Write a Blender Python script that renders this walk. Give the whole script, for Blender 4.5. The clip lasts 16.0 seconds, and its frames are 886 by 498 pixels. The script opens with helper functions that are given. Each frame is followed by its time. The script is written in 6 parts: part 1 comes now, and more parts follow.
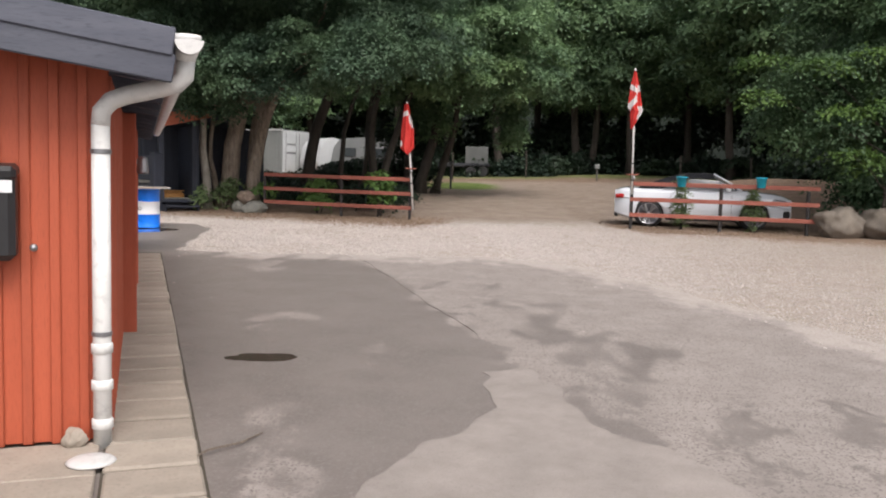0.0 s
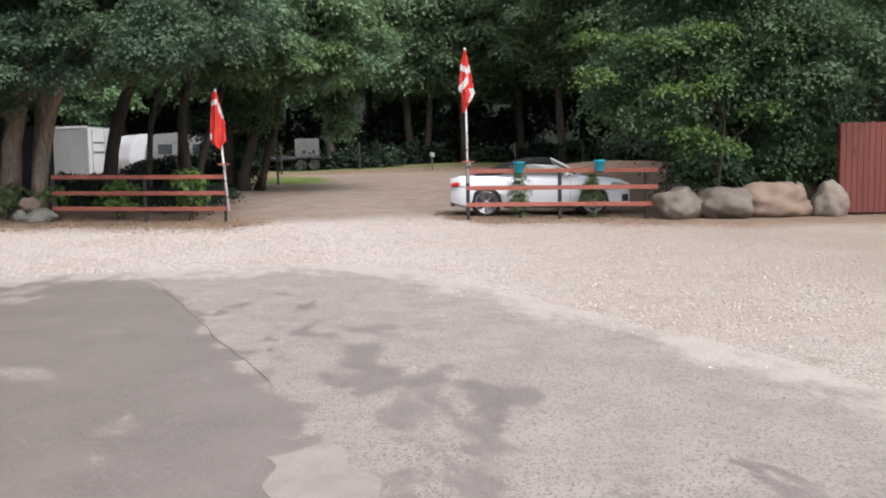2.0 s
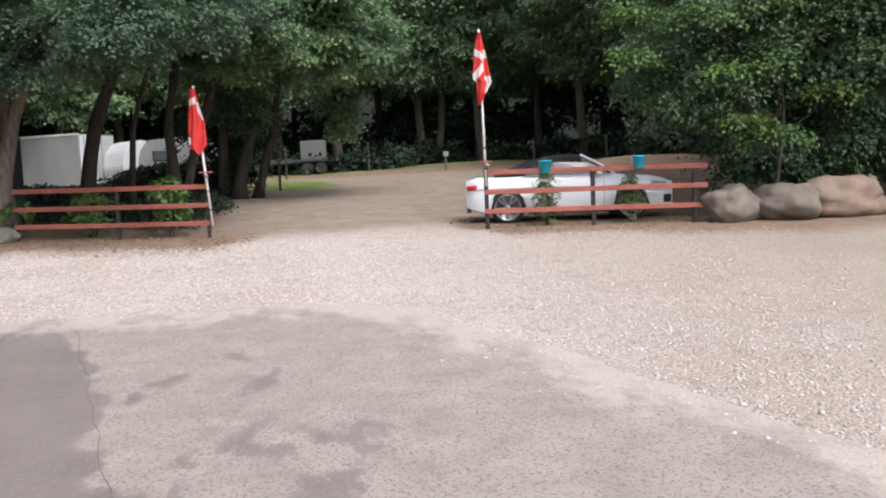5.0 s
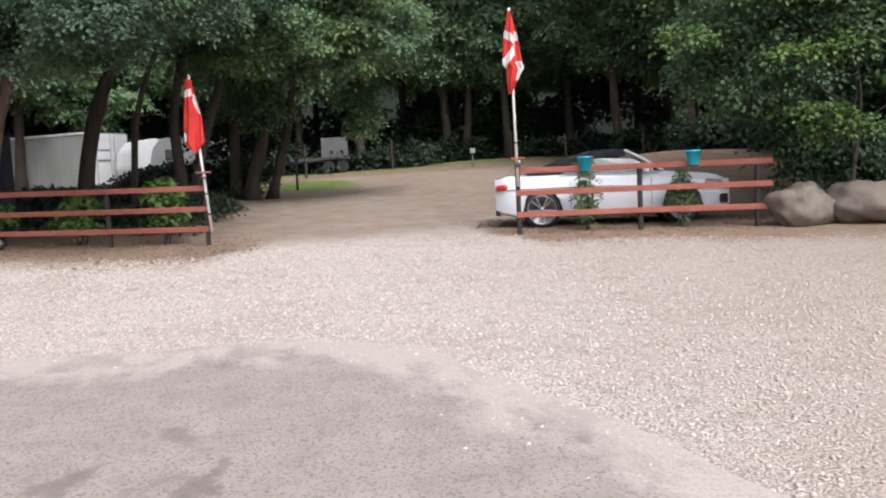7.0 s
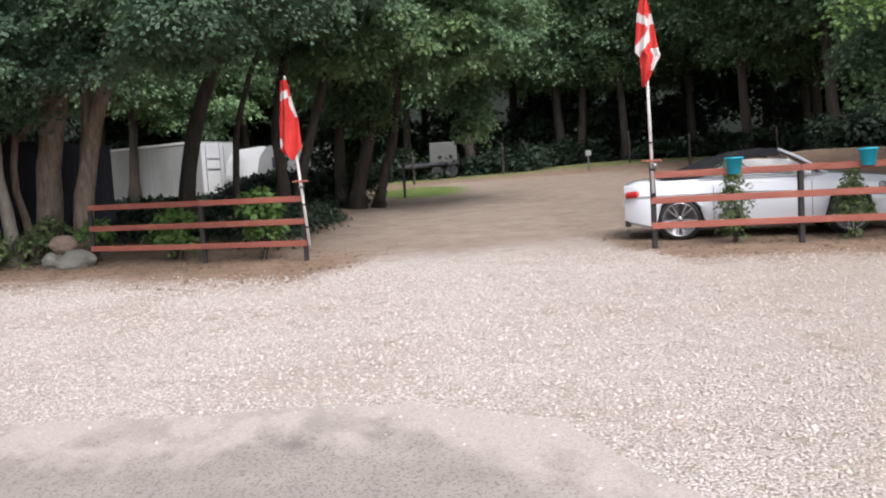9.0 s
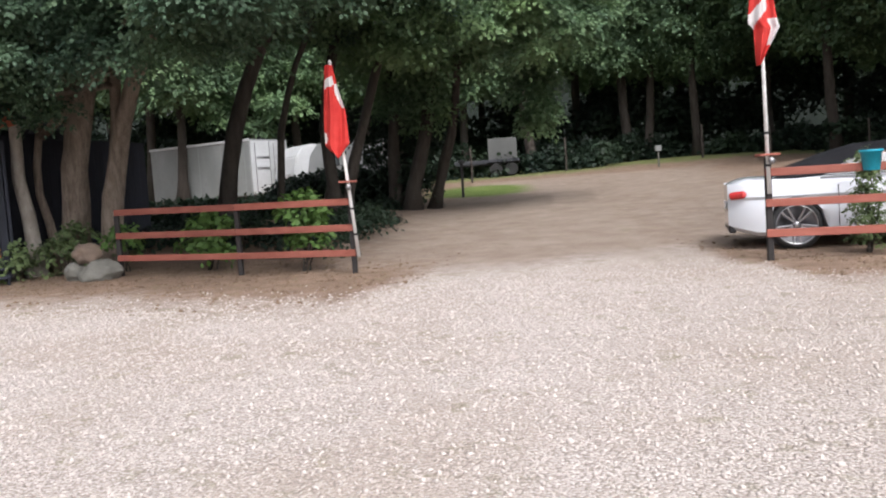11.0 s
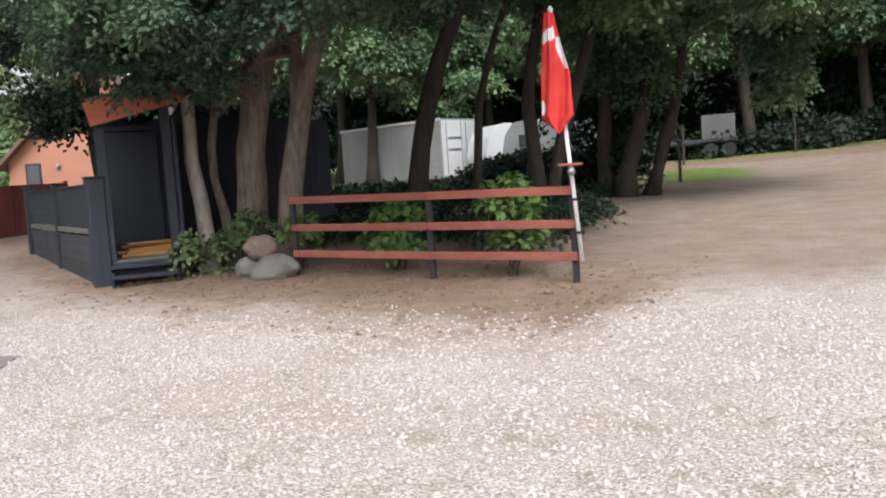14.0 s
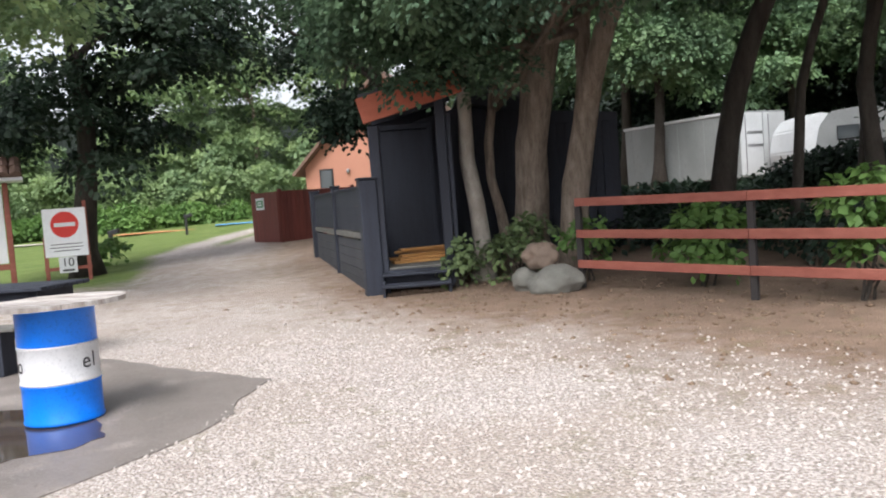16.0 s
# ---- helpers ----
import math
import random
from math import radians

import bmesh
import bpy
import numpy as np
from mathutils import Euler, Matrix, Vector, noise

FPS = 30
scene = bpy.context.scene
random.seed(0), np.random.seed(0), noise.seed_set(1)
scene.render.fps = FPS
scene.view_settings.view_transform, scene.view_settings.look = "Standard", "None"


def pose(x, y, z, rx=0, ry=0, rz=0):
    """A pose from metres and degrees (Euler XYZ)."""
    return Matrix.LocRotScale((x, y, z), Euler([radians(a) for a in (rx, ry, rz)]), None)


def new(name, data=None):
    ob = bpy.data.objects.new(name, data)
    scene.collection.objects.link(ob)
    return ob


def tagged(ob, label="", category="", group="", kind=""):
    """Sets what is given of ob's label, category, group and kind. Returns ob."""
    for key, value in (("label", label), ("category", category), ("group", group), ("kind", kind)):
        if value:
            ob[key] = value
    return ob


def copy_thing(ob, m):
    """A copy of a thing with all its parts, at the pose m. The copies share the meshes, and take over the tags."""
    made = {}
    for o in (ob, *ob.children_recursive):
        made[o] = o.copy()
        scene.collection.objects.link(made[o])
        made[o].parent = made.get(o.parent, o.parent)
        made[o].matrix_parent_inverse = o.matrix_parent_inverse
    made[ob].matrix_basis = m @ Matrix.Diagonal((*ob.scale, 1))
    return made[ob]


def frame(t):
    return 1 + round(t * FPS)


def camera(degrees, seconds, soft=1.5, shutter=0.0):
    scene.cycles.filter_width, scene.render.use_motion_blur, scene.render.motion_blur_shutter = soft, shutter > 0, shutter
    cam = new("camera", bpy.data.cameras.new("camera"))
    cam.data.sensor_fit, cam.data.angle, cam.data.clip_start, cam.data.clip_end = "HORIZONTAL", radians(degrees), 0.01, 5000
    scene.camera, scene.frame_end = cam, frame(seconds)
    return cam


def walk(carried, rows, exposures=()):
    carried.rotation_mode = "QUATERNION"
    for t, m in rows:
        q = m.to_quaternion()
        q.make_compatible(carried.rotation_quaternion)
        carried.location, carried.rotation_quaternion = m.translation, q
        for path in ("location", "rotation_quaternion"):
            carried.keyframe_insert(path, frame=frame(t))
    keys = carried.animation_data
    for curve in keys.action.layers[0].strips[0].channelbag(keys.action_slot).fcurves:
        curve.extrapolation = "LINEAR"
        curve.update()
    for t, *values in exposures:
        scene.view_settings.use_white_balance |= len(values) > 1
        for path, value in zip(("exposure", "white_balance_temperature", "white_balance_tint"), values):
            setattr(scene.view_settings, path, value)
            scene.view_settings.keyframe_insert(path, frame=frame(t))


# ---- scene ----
cam = camera(55.1, 16.0, 2.0)
METRES, EYE, TILT, LEAN, TURN = 14.9, 1.5, 0.0, 0.0, 0.0
ROWS = [
    (0.0, 0.0, 0.0, 0.0, 0.12, -4.61, -1.44),
    (0.5, 0.0085, 0.0315, -0.0006, -4.8, -4.83, -0.74),
    (1.0, 0.018, 0.0611, 0.0021, -6.29, -4.85, 0.34),
    (1.5, 0.0227, 0.0954, 0.0011, -9.29, -4.87, 0.67),
    (2.0, 0.0287, 0.1245, 0.0011, -10.69, -5.12, 0.85),
    (2.5, 0.0337, 0.1477, 0.0048, -10.22, -4.96, 1.15),
    (3.0, 0.0379, 0.1843, 0.0042, -10.35, -4.99, 1.33),
    (3.5, 0.0431, 0.2111, 0.0036, -10.59, -5.0, 2.02),
    (4.0, 0.0499, 0.2396, 0.0062, -10.6, -5.14, 2.08),
    (6.5, 0.0822, 0.3974, 0.007, -7.97, -5.21, 2.82),
    (7.0, 0.087, 0.4304, 0.0079, -7.85, -5.29, 2.75),
    (7.5, 0.0871, 0.4581, 0.0103, -7.65, -4.8, 2.49),
    (8.0, 0.0926, 0.495, 0.0087, -7.64, -4.78, 2.6),
    (8.5, 0.0908, 0.5212, 0.0095, -3.49, -4.68, 3.18),
    (11.0, 0.0761, 0.682, 0.0138, 3.11, -4.56, 3.85),
    (11.5, 0.0647, 0.7129, 0.0127, 5.11, -4.81, 3.88),
    (12.0, 0.0563, 0.7411, 0.0133, 7.08, -5.4, 3.66),
    (12.5, 0.0484, 0.7759, 0.0154, 10.95, -5.61, 3.59),
    (13.0, 0.0365, 0.8056, 0.0158, 12.07, -5.33, 3.55),
    (13.5, 0.0268, 0.8307, 0.0157, 13.3, -5.12, 3.75),
    (14.0, 0.0188, 0.8607, 0.0175, 15.57, -4.94, 3.75),
    (14.5, 0.0073, 0.887, 0.0167, 15.95, -4.61, 3.42),
    (15.0, -0.0052, 0.9199, 0.0145, 16.09, -4.63, 3.33),
    (15.5, -0.0174, 0.9393, 0.0165, 23.23, -4.27, 4.01),
    (16.0, -0.0373, 0.9629, 0.0147, 34.16, -3.41, 4.32),
]
walk(cam, [(t, pose(0, 0, EYE, TILT, LEAN, TURN) @ pose(METRES * x, METRES * y, METRES * z, 90 + pitch, roll, yaw)) for t, x, y, z, yaw, pitch, roll in ROWS],
     [(0.0, 0.46, 6600, 14), (1.0, 0.66, 6400, 14), (4.0, 0.78, 6330, 15), (12.0, 0.8, 6300, 14), (16.0, 0.95, 6260, 12)])

# ---- light ----
SUN_EL, SUN_AZ = 52.0, 160.0
world = bpy.data.worlds.new("overcast_sky")
scene.world = world
world.use_nodes = True
wn, wl = world.node_tree.nodes, world.node_tree.links
sky = wn.new("ShaderNodeTexSky")
sky.sky_type = 'NISHITA'
sky.sun_disc = False
sky.sun_elevation, sky.sun_rotation = radians(SUN_EL), radians(SUN_AZ)
sky.dust_density, sky.air_density, sky.ozone_density = 4.0, 1.0, 1.0
grey = wn.new("ShaderNodeHueSaturation")
grey.inputs["Saturation"].default_value = 0.22
wl.new(sky.outputs["Color"], grey.inputs["Color"])
wl.new(grey.outputs["Color"], wn["Background"].inputs["Color"])
wn["Background"].inputs["Strength"].default_value = 0.15
sun = new("sun", bpy.data.lights.new("sun", 'SUN'))
sun.data.energy, sun.data.angle, sun.data.color = 1.5, radians(30), (1.0, 0.96, 0.9)
sun.matrix_world = pose(0, 0, 30, 90 - SUN_EL, 0, 180 - SUN_AZ)


# ---- materials ----
def node_mat(name):
    m = bpy.data.materials.new(name)
    m.use_nodes = True
    return m, m.node_tree.nodes, m.node_tree.links, m.node_tree.nodes["Principled BSDF"]


def noise_node(n, l, vec, scale, detail=4.0, rough=0.6):
    t = n.new("ShaderNodeTexNoise")
    t.inputs["Scale"].default_value, t.inputs["Detail"].default_value, t.inputs["Roughness"].default_value = scale, detail, rough
    l.new(vec, t.inputs["Vector"])
    return t.outputs["Fac"]


def ramp_node(n, l, fac, lo, hi):
    r = n.new("ShaderNodeMapRange")
    r.inputs["From Min"].default_value, r.inputs["From Max"].default_value = lo, hi
    l.new(fac, r.inputs["Value"])
    return r.outputs["Result"]


def mix_node(n, l, fac, a, b, blend='MIX'):
    x = n.new("ShaderNodeMix")
    x.data_type, x.blend_type = 'RGBA', blend
    for sock, v in ((x.inputs["Factor"], fac), (x.inputs["A"], a), (x.inputs["B"], b)):
        if isinstance(v, (int, float)):
            sock.default_value = v
        elif isinstance(v, tuple):
            sock.default_value = (*v, 1.0)
        else:
            l.new(v, sock)
    return x.outputs["Result"]


def bump_node(n, l, height, bsdf, strength, dist):
    b = n.new("ShaderNodeBump")
    b.inputs["Strength"].default_value, b.inputs["Distance"].default_value = strength, dist
    l.new(height, b.inputs["Height"])
    l.new(b.outputs["Normal"], bsdf.inputs["Normal"])


def surface(name, col, col2, big=1.5, fine=40.0, rough=0.7, metal=0.0, bump=0.3, depth=0.004, vary=0.12, stretch=(1, 1, 1), spec=0.5):
    """A material with broad stains, fine grain, relief and a small change from piece to piece."""
    m, n, l, b = node_mat(name)
    tc = n.new("ShaderNodeTexCoord")
    mp = n.new("ShaderNodeMapping")
    mp.inputs["Scale"].default_value = stretch
    l.new(tc.outputs["Object"], mp.inputs["Vector"])
    v = mp.outputs["Vector"]
    a = ramp_node(n, l, noise_node(n, l, v, big), 0.3, 0.7)
    f = noise_node(n, l, v, fine, 5.0, 0.7)
    c = mix_node(n, l, a, col, col2)
    dark = tuple(x * 0.6 for x in col)
    c = mix_node(n, l, ramp_node(n, l, f, 0.52, 0.8), c, dark)
    oi = n.new("ShaderNodeObjectInfo")
    hs = n.new("ShaderNodeHueSaturation")
    l.new(c, hs.inputs["Color"])
    r = n.new("ShaderNodeMapRange")
    r.inputs["To Min"].default_value, r.inputs["To Max"].default_value = 1 - vary, 1 + vary
    l.new(oi.outputs["Random"], r.inputs["Value"])
    l.new(r.outputs["Result"], hs.inputs["Value"])
    l.new(hs.outputs["Color"], b.inputs["Base Color"])
    rr = n.new("ShaderNodeMapRange")
    rr.inputs["To Min"].default_value, rr.inputs["To Max"].default_value = max(0.0, rough - 0.12), min(1.0, rough + 0.12)
    l.new(f, rr.inputs["Value"])
    l.new(rr.outputs["Result"], b.inputs["Roughness"])
    b.inputs["Metallic"].default_value = metal
    b.inputs["Specular IOR Level"].default_value = spec
    if bump:
        bump_node(n, l, f, b, bump, depth)
    return m


def leaf_mat(name, dark, light, trans=0.35):
    m, n, l, b = node_mat(name)
    geo = n.new("ShaderNodeNewGeometry")
    tc = n.new("ShaderNodeTexCoord")
    c = mix_node(n, l, geo.outputs["Random Per Island"], dark, light)
    big = ramp_node(n, l, noise_node(n, l, tc.outputs["Object"], 0.5, 3.0), 0.35, 0.7)
    c = mix_node(n, l, big, c, tuple(x * y for x, y in zip(light, (1.15, 1.1, 0.85))), 'MIX')
    l.new(c, b.inputs["Base Color"])
    b.inputs["Roughness"].default_value = 0.5
    b.inputs["Specular IOR Level"].default_value = 0.26
    t = n.new("ShaderNodeBsdfTranslucent")
    l.new(c, t.inputs["Color"])
    ms = n.new("ShaderNodeMixShader")
    ms.inputs["Fac"].default_value = trans
    l.new(b.outputs["BSDF"], ms.inputs[1])
    l.new(t.outputs["BSDF"], ms.inputs[2])
    l.new(ms.outputs["Shader"], n["Material Output"].inputs["Surface"])
    return m


def ground_mat():
    m, n, l, b = node_mat("gravel_ground")
    geo = n.new("ShaderNodeNewGeometry")
    p = geo.outputs["Position"]

    def zone(name):
        a = n.new("ShaderNodeAttribute")
        a.attribute_name = name
        return a.outputs["Fac"]

    vo = n.new("ShaderNodeTexVoronoi")
    vo.inputs["Scale"].default_value = 52.0
    l.new(p, vo.inputs["Vector"])
    stone = mix_node(n, l, ramp_node(n, l, noise_node(n, l, p, 0.7, 5), 0.35, 0.68), (0.56, 0.51, 0.475), (0.47, 0.42, 0.38))
    sep = n.new("ShaderNodeSeparateColor")
    l.new(vo.outputs["Color"], sep.inputs["Color"])
    stone = mix_node(n, l, ramp_node(n, l, sep.outputs["Red"], 0.5, 1.0), stone, (0.36, 0.315, 0.28))
    stone = mix_node(n, l, ramp_node(n, l, sep.outputs["Green"], 0.72, 1.0), stone, (0.70, 0.66, 0.62))
    sx = n.new("ShaderNodeSeparateXYZ")
    l.new(p, sx.inputs["Vector"])
    worn = n.new("ShaderNodeMath")
    worn.operation = 'MULTIPLY'
    l.new(ramp_node(n, l, sx.outputs["X"], 1.5, 9.0), worn.inputs[0])
    l.new(ramp_node(n, l, noise_node(n, l, p, 0.4, 5), 0.05, 0.55), worn.inputs[1])
    stone = mix_node(n, l, worn.outputs[0], stone, (0.33, 0.275, 0.225))
    trodden = n.new("ShaderNodeMath")
    trodden.operation = 'MULTIPLY'
    l.new(ramp_node(n, l, noise_node(n, l, p, 0.55, 7), 0.44, 0.72), trodden.inputs[0])
    trodden.inputs[1].default_value = 0.6
    stone = mix_node(n, l, trodden.outputs[0], stone, (0.36, 0.285, 0.225))
    gap = ramp_node(n, l, vo.outputs["Distance"], 0.45, 0.75)
    stone = mix_node(n, l, gap, stone, (0.29, 0.25, 0.22))
    dirt = mix_node(n, l, ramp_node(n, l, noise_node(n, l, p, 3.0, 6), 0.3, 0.7), (0.19, 0.132, 0.095), (0.285, 0.205, 0.15))
    dirt = mix_node(n, l, ramp_node(n, l, noise_node(n, l, p, 60.0, 3), 0.55, 0.7), dirt, (0.12, 0.08, 0.055))
    grass = mix_node(n, l, ramp_node(n, l, noise_node(n, l, p, 1.2, 6), 0.3, 0.7), (0.11, 0.17, 0.04), (0.2, 0.25, 0.075))
    grass = mix_node(n, l, ramp_node(n, l, noise_node(n, l, p, 50.0, 3), 0.45, 0.75), grass, (0.06, 0.1, 0.02))
    road = mix_node(n, l, ramp_node(n, l, noise_node(n, l, p, 1.5, 6), 0.3, 0.7), (0.25, 0.195, 0.155), (0.36, 0.295, 0.245))
    road = mix_node(n, l, ramp_node(n, l, noise_node(n, l, p, 45.0, 3), 0.5, 0.75), road, (0.15, 0.12, 0.10))
    edge = noise_node(n, l, p, 4.0, 6)

    def soft(zone_out):
        s = n.new("ShaderNodeMath")
        s.operation = 'ADD'
        l.new(zone_out, s.inputs[0])
        l.new(edge, s.inputs[1])
        return ramp_node(n, l, s.outputs[0], 0.56, 1.26)

    c = mix_node(n, l, soft(zone("road")), stone, road)
    c = mix_node(n, l, soft(zone("dirt")), c, dirt)
    c = mix_node(n, l, soft(zone("grass")), c, grass)
    l.new(c, b.inputs["Base Color"])
    b.inputs["Roughness"].default_value = 0.9
    b.inputs["Specular IOR Level"].default_value = 0.25
    h = n.new("ShaderNodeMath")
    h.operation = 'SUBTRACT'
    l.new(noise_node(n, l, p, 45.0, 4), h.inputs[0])
    l.new(vo.outputs["Distance"], h.inputs[1])
    bump_node(n, l, h.outputs[0], b, 0.8, 0.02)
    return m


def asphalt_mat():
    """Worn asphalt: dark damp parts, pale dusty sand washed over it, fine chippings."""
    m, n, l, b = node_mat("worn_asphalt")
    geo = n.new("ShaderNodeNewGeometry")
    p = geo.outputs["Position"]
    sep = n.new("ShaderNodeSeparateXYZ")
    l.new(p, sep.inputs["Vector"])
    # sand lies thicker towards the gravel's edge, thinner beside the building
    def span(out, lo, hi, v0, v1):
        r = n.new("ShaderNodeMapRange")
        r.interpolation_type = 'SMOOTHSTEP'
        for k, v in zip(("From Min", "From Max", "To Min", "To Max"), (lo, hi, v0, v1)):
            r.inputs[k].default_value = v
        l.new(out, r.inputs["Value"])
        return r.outputs["Result"]

    def add(p, q):
        s = n.new("ShaderNodeMath")
        s.operation = 'ADD'
        l.new(p, s.inputs[0])
        l.new(q, s.inputs[1])
        return s.outputs[0]

    seam = n.new("ShaderNodeVectorMath")      # an older, darker laying beside the building
    seam.operation = 'DOT_PRODUCT'
    l.new(p, seam.inputs[0])
    seam.inputs[1].default_value = (1.0, 0.283, 0.0)
    slant = n.new("ShaderNodeVectorMath")
    slant.operation = 'DOT_PRODUCT'
    l.new(p, slant.inputs[0])
    slant.inputs[1].default_value = (0.95, 0.32, 0.0)
    mp = n.new("ShaderNodeMapping")
    mp.inputs["Rotation"].default_value = (0, 0, 0.6)
    mp.inputs["Scale"].default_value = (1.0, 0.6, 1.0)
    l.new(p, mp.inputs["Vector"])
    blot = noise_node(n, l, mp.outputs["Vector"], 1.05, 9.0, 0.66)
    small = span(noise_node(n, l, mp.outputs["Vector"], 2.4, 9.0, 0.68), 0.35, 0.65, -0.16, 0.16)
    s = add(add(add(blot, small), span(seam.outputs["Value"], 2.2, 2.62, -0.2, 0.075)), add(span(slant.outputs["Value"], 3.0, 5.8, 0.0, 0.13), span(sep.outputs["Y"], 9.5, 13.2, 0.0, 0.09)))
    sand = ramp_node(n, l, s, 0.46, 0.54)
    gate = n.new("ShaderNodeMath")
    gate.operation = 'MULTIPLY'
    l.new(span(sep.outputs["Y"], 12.0, 13.4, 0.0, 0.45), gate.inputs[0])
    l.new(span(sep.outputs["X"], -4.2, -3.2, 0.0, 1.0), gate.inputs[1])
    by_gravel = gate.outputs[0]
    dust = ramp_node(n, l, add(small, add(span(slant.outputs["Value"], 5.0, 6.1, 0.0, 0.5), by_gravel)), 0.2, 0.42)
    vo = n.new("ShaderNodeTexVoronoi")
    vo.inputs["Scale"].default_value = 85.0
    l.new(p, vo.inputs["Vector"])
    sc = n.new("ShaderNodeSeparateColor")
    l.new(vo.outputs["Color"], sc.inputs["Color"])
    dark = mix_node(n, l, ramp_node(n, l, noise_node(n, l, p, 2.2, 5), 0.3, 0.7), (0.155, 0.135, 0.122), (0.205, 0.179, 0.163))
    dark = mix_node(n, l, ramp_node(n, l, sc.outputs["Red"], 0.7, 1.0), dark, (0.22, 0.2, 0.185))
    pale = mix_node(n, l, ramp_node(n, l, noise_node(n, l, p, 3.0, 6), 0.3, 0.7), (0.24, 0.212, 0.194), (0.32, 0.284, 0.26))
    pale = mix_node(n, l, ramp_node(n, l, sc.outputs["Green"], 0.65, 1.0), pale, (0.155, 0.138, 0.126))
    l.new(mix_node(n, l, dust, mix_node(n, l, sand, dark, pale), mix_node(n, l, ramp_node(n, l, sc.outputs["Blue"], 0.4, 1.0), (0.40, 0.357, 0.325), (0.31, 0.273, 0.246))), b.inputs["Base Color"])
    r = n.new("ShaderNodeMapRange")
    r.inputs["To Min"].default_value, r.inputs["To Max"].default_value = 0.55, 0.9
    l.new(sand, r.inputs["Value"])
    l.new(r.outputs["Result"], b.inputs["Roughness"])
    b.inputs["Specular IOR Level"].default_value = 0.3
    bump_node(n, l, noise_node(n, l, p, 90.0, 4), b, 0.5, 0.006)
    return m


def plain(name, col, rough=0.5, metal=0.0, trans=0.0, coat=0.0, spec=0.5):
    m, n, l, b = node_mat(name)
    b.inputs["Base Color"].default_value = (*col, 1)
    b.inputs["Roughness"].default_value, b.inputs["Metallic"].default_value = rough, metal
    b.inputs["Transmission Weight"].default_value = trans
    b.inputs["Coat Weight"].default_value = coat
    b.inputs["Specular IOR Level"].default_value = spec
    return m


MAT_GROUND, MAT_ASPHALT = ground_mat(), asphalt_mat()
RED_WALL = surface("red_painted_board", (0.36, 0.07, 0.03), (0.43, 0.09, 0.04), 1.2, 30, 0.6, bump=0.25, stretch=(6, 6, 0.5))
RAIL = surface("red_brown_rail", (0.235, 0.067, 0.046), (0.315, 0.107, 0.077), 2.0, 35, 0.75, bump=0.35, stretch=(0.6, 6, 6))
GATE_RED = surface("dark_red_board", (0.105, 0.024, 0.017), (0.145, 0.034, 0.024), 1.5, 30, 0.7, stretch=(6, 6, 0.5))
BLACK_WOOD = surface("black_stained_wood", (0.014, 0.017, 0.027), (0.024, 0.029, 0.045), 1.5, 30, 0.7, bump=0.4, stretch=(5, 5, 0.5))
FENCE_POST = surface("black_fence_post", (0.018, 0.016, 0.016), (0.03, 0.026, 0.025), 2, 30, 0.8, bump=0.4, stretch=(5, 5, 0.5))
GREY_BOARD = surface("grey_blue_board", (0.048, 0.054, 0.075), (0.10, 0.107, 0.135), 1.5, 30, 0.7, bump=0.4, stretch=(0.6, 5, 5))
DARK_GREY_BOARD = surface("sooty_grey_board", (0.028, 0.031, 0.04), (0.05, 0.053, 0.06), 1.5, 30, 0.75, bump=0.4)
WEATHERED = surface("weathered_board", (0.10, 0.10, 0.09), (0.16, 0.155, 0.14), 2, 30, 0.8, bump=0.4)
ROOF_FELT = surface("roof_felt", (0.05, 0.055, 0.065), (0.08, 0.085, 0.1), 2, 60, 0.8)
WHITE_PVC = surface("white_plastic", (0.72, 0.72, 0.71), (0.60, 0.60, 0.58), 3, 20, 0.35, bump=0.03)
STEEL = surface("galvanised_steel", (0.35, 0.35, 0.36), (0.25, 0.25, 0.26), 6, 40, 0.45, metal=0.8, bump=0.1)
PAVER = surface("concrete_paver", (0.36, 0.31, 0.255), (0.27, 0.235, 0.195), 3, 50, 0.9, bump=0.5)
JOINT = surface("joint_sand", (0.06, 0.052, 0.035), (0.09, 0.075, 0.055), 6, 60, 0.95)
SEAM = surface("worn_seam", (0.13, 0.115, 0.10), (0.20, 0.178, 0.158), 5, 40, 0.9)
BARK = surface("grey_brown_bark", (0.18, 0.138, 0.105), (0.40, 0.33, 0.265), 4.5, 24, 0.9, bump=1.0, depth=0.05, stretch=(3, 3, 0.7))
BARK_PALE = surface("pale_lichen_bark", (0.23, 0.20, 0.17), (0.40, 0.37, 0.325), 4.0, 16, 0.9, bump=0.9, depth=0.03, stretch=(2, 2, 1))
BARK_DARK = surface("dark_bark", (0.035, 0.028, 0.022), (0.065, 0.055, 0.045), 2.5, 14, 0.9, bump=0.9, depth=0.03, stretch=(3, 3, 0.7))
STONE = surface("granite_boulder", (0.20, 0.17, 0.138), (0.125, 0.108, 0.09), 2.5, 22, 0.85, bump=0.7, depth=0.02)
STONE_PINK = surface("pink_granite", (0.225, 0.165, 0.125), (0.15, 0.115, 0.09), 2.5, 22, 0.85, bump=0.7, depth=0.02)
STONE_GREY = surface("grey_granite", (0.22, 0.215, 0.19), (0.15, 0.15, 0.13), 2.5, 22, 0.85, bump=0.7, depth=0.02)
GRAVEL = surface("gravel_stone", (0.52, 0.46, 0.41), (0.60, 0.55, 0.50), 8, 40, 0.85)
CAR_WHITE = plain("white_car_paint", (0.62, 0.65, 0.69), 0.22, 0.0, 0, 0.8)
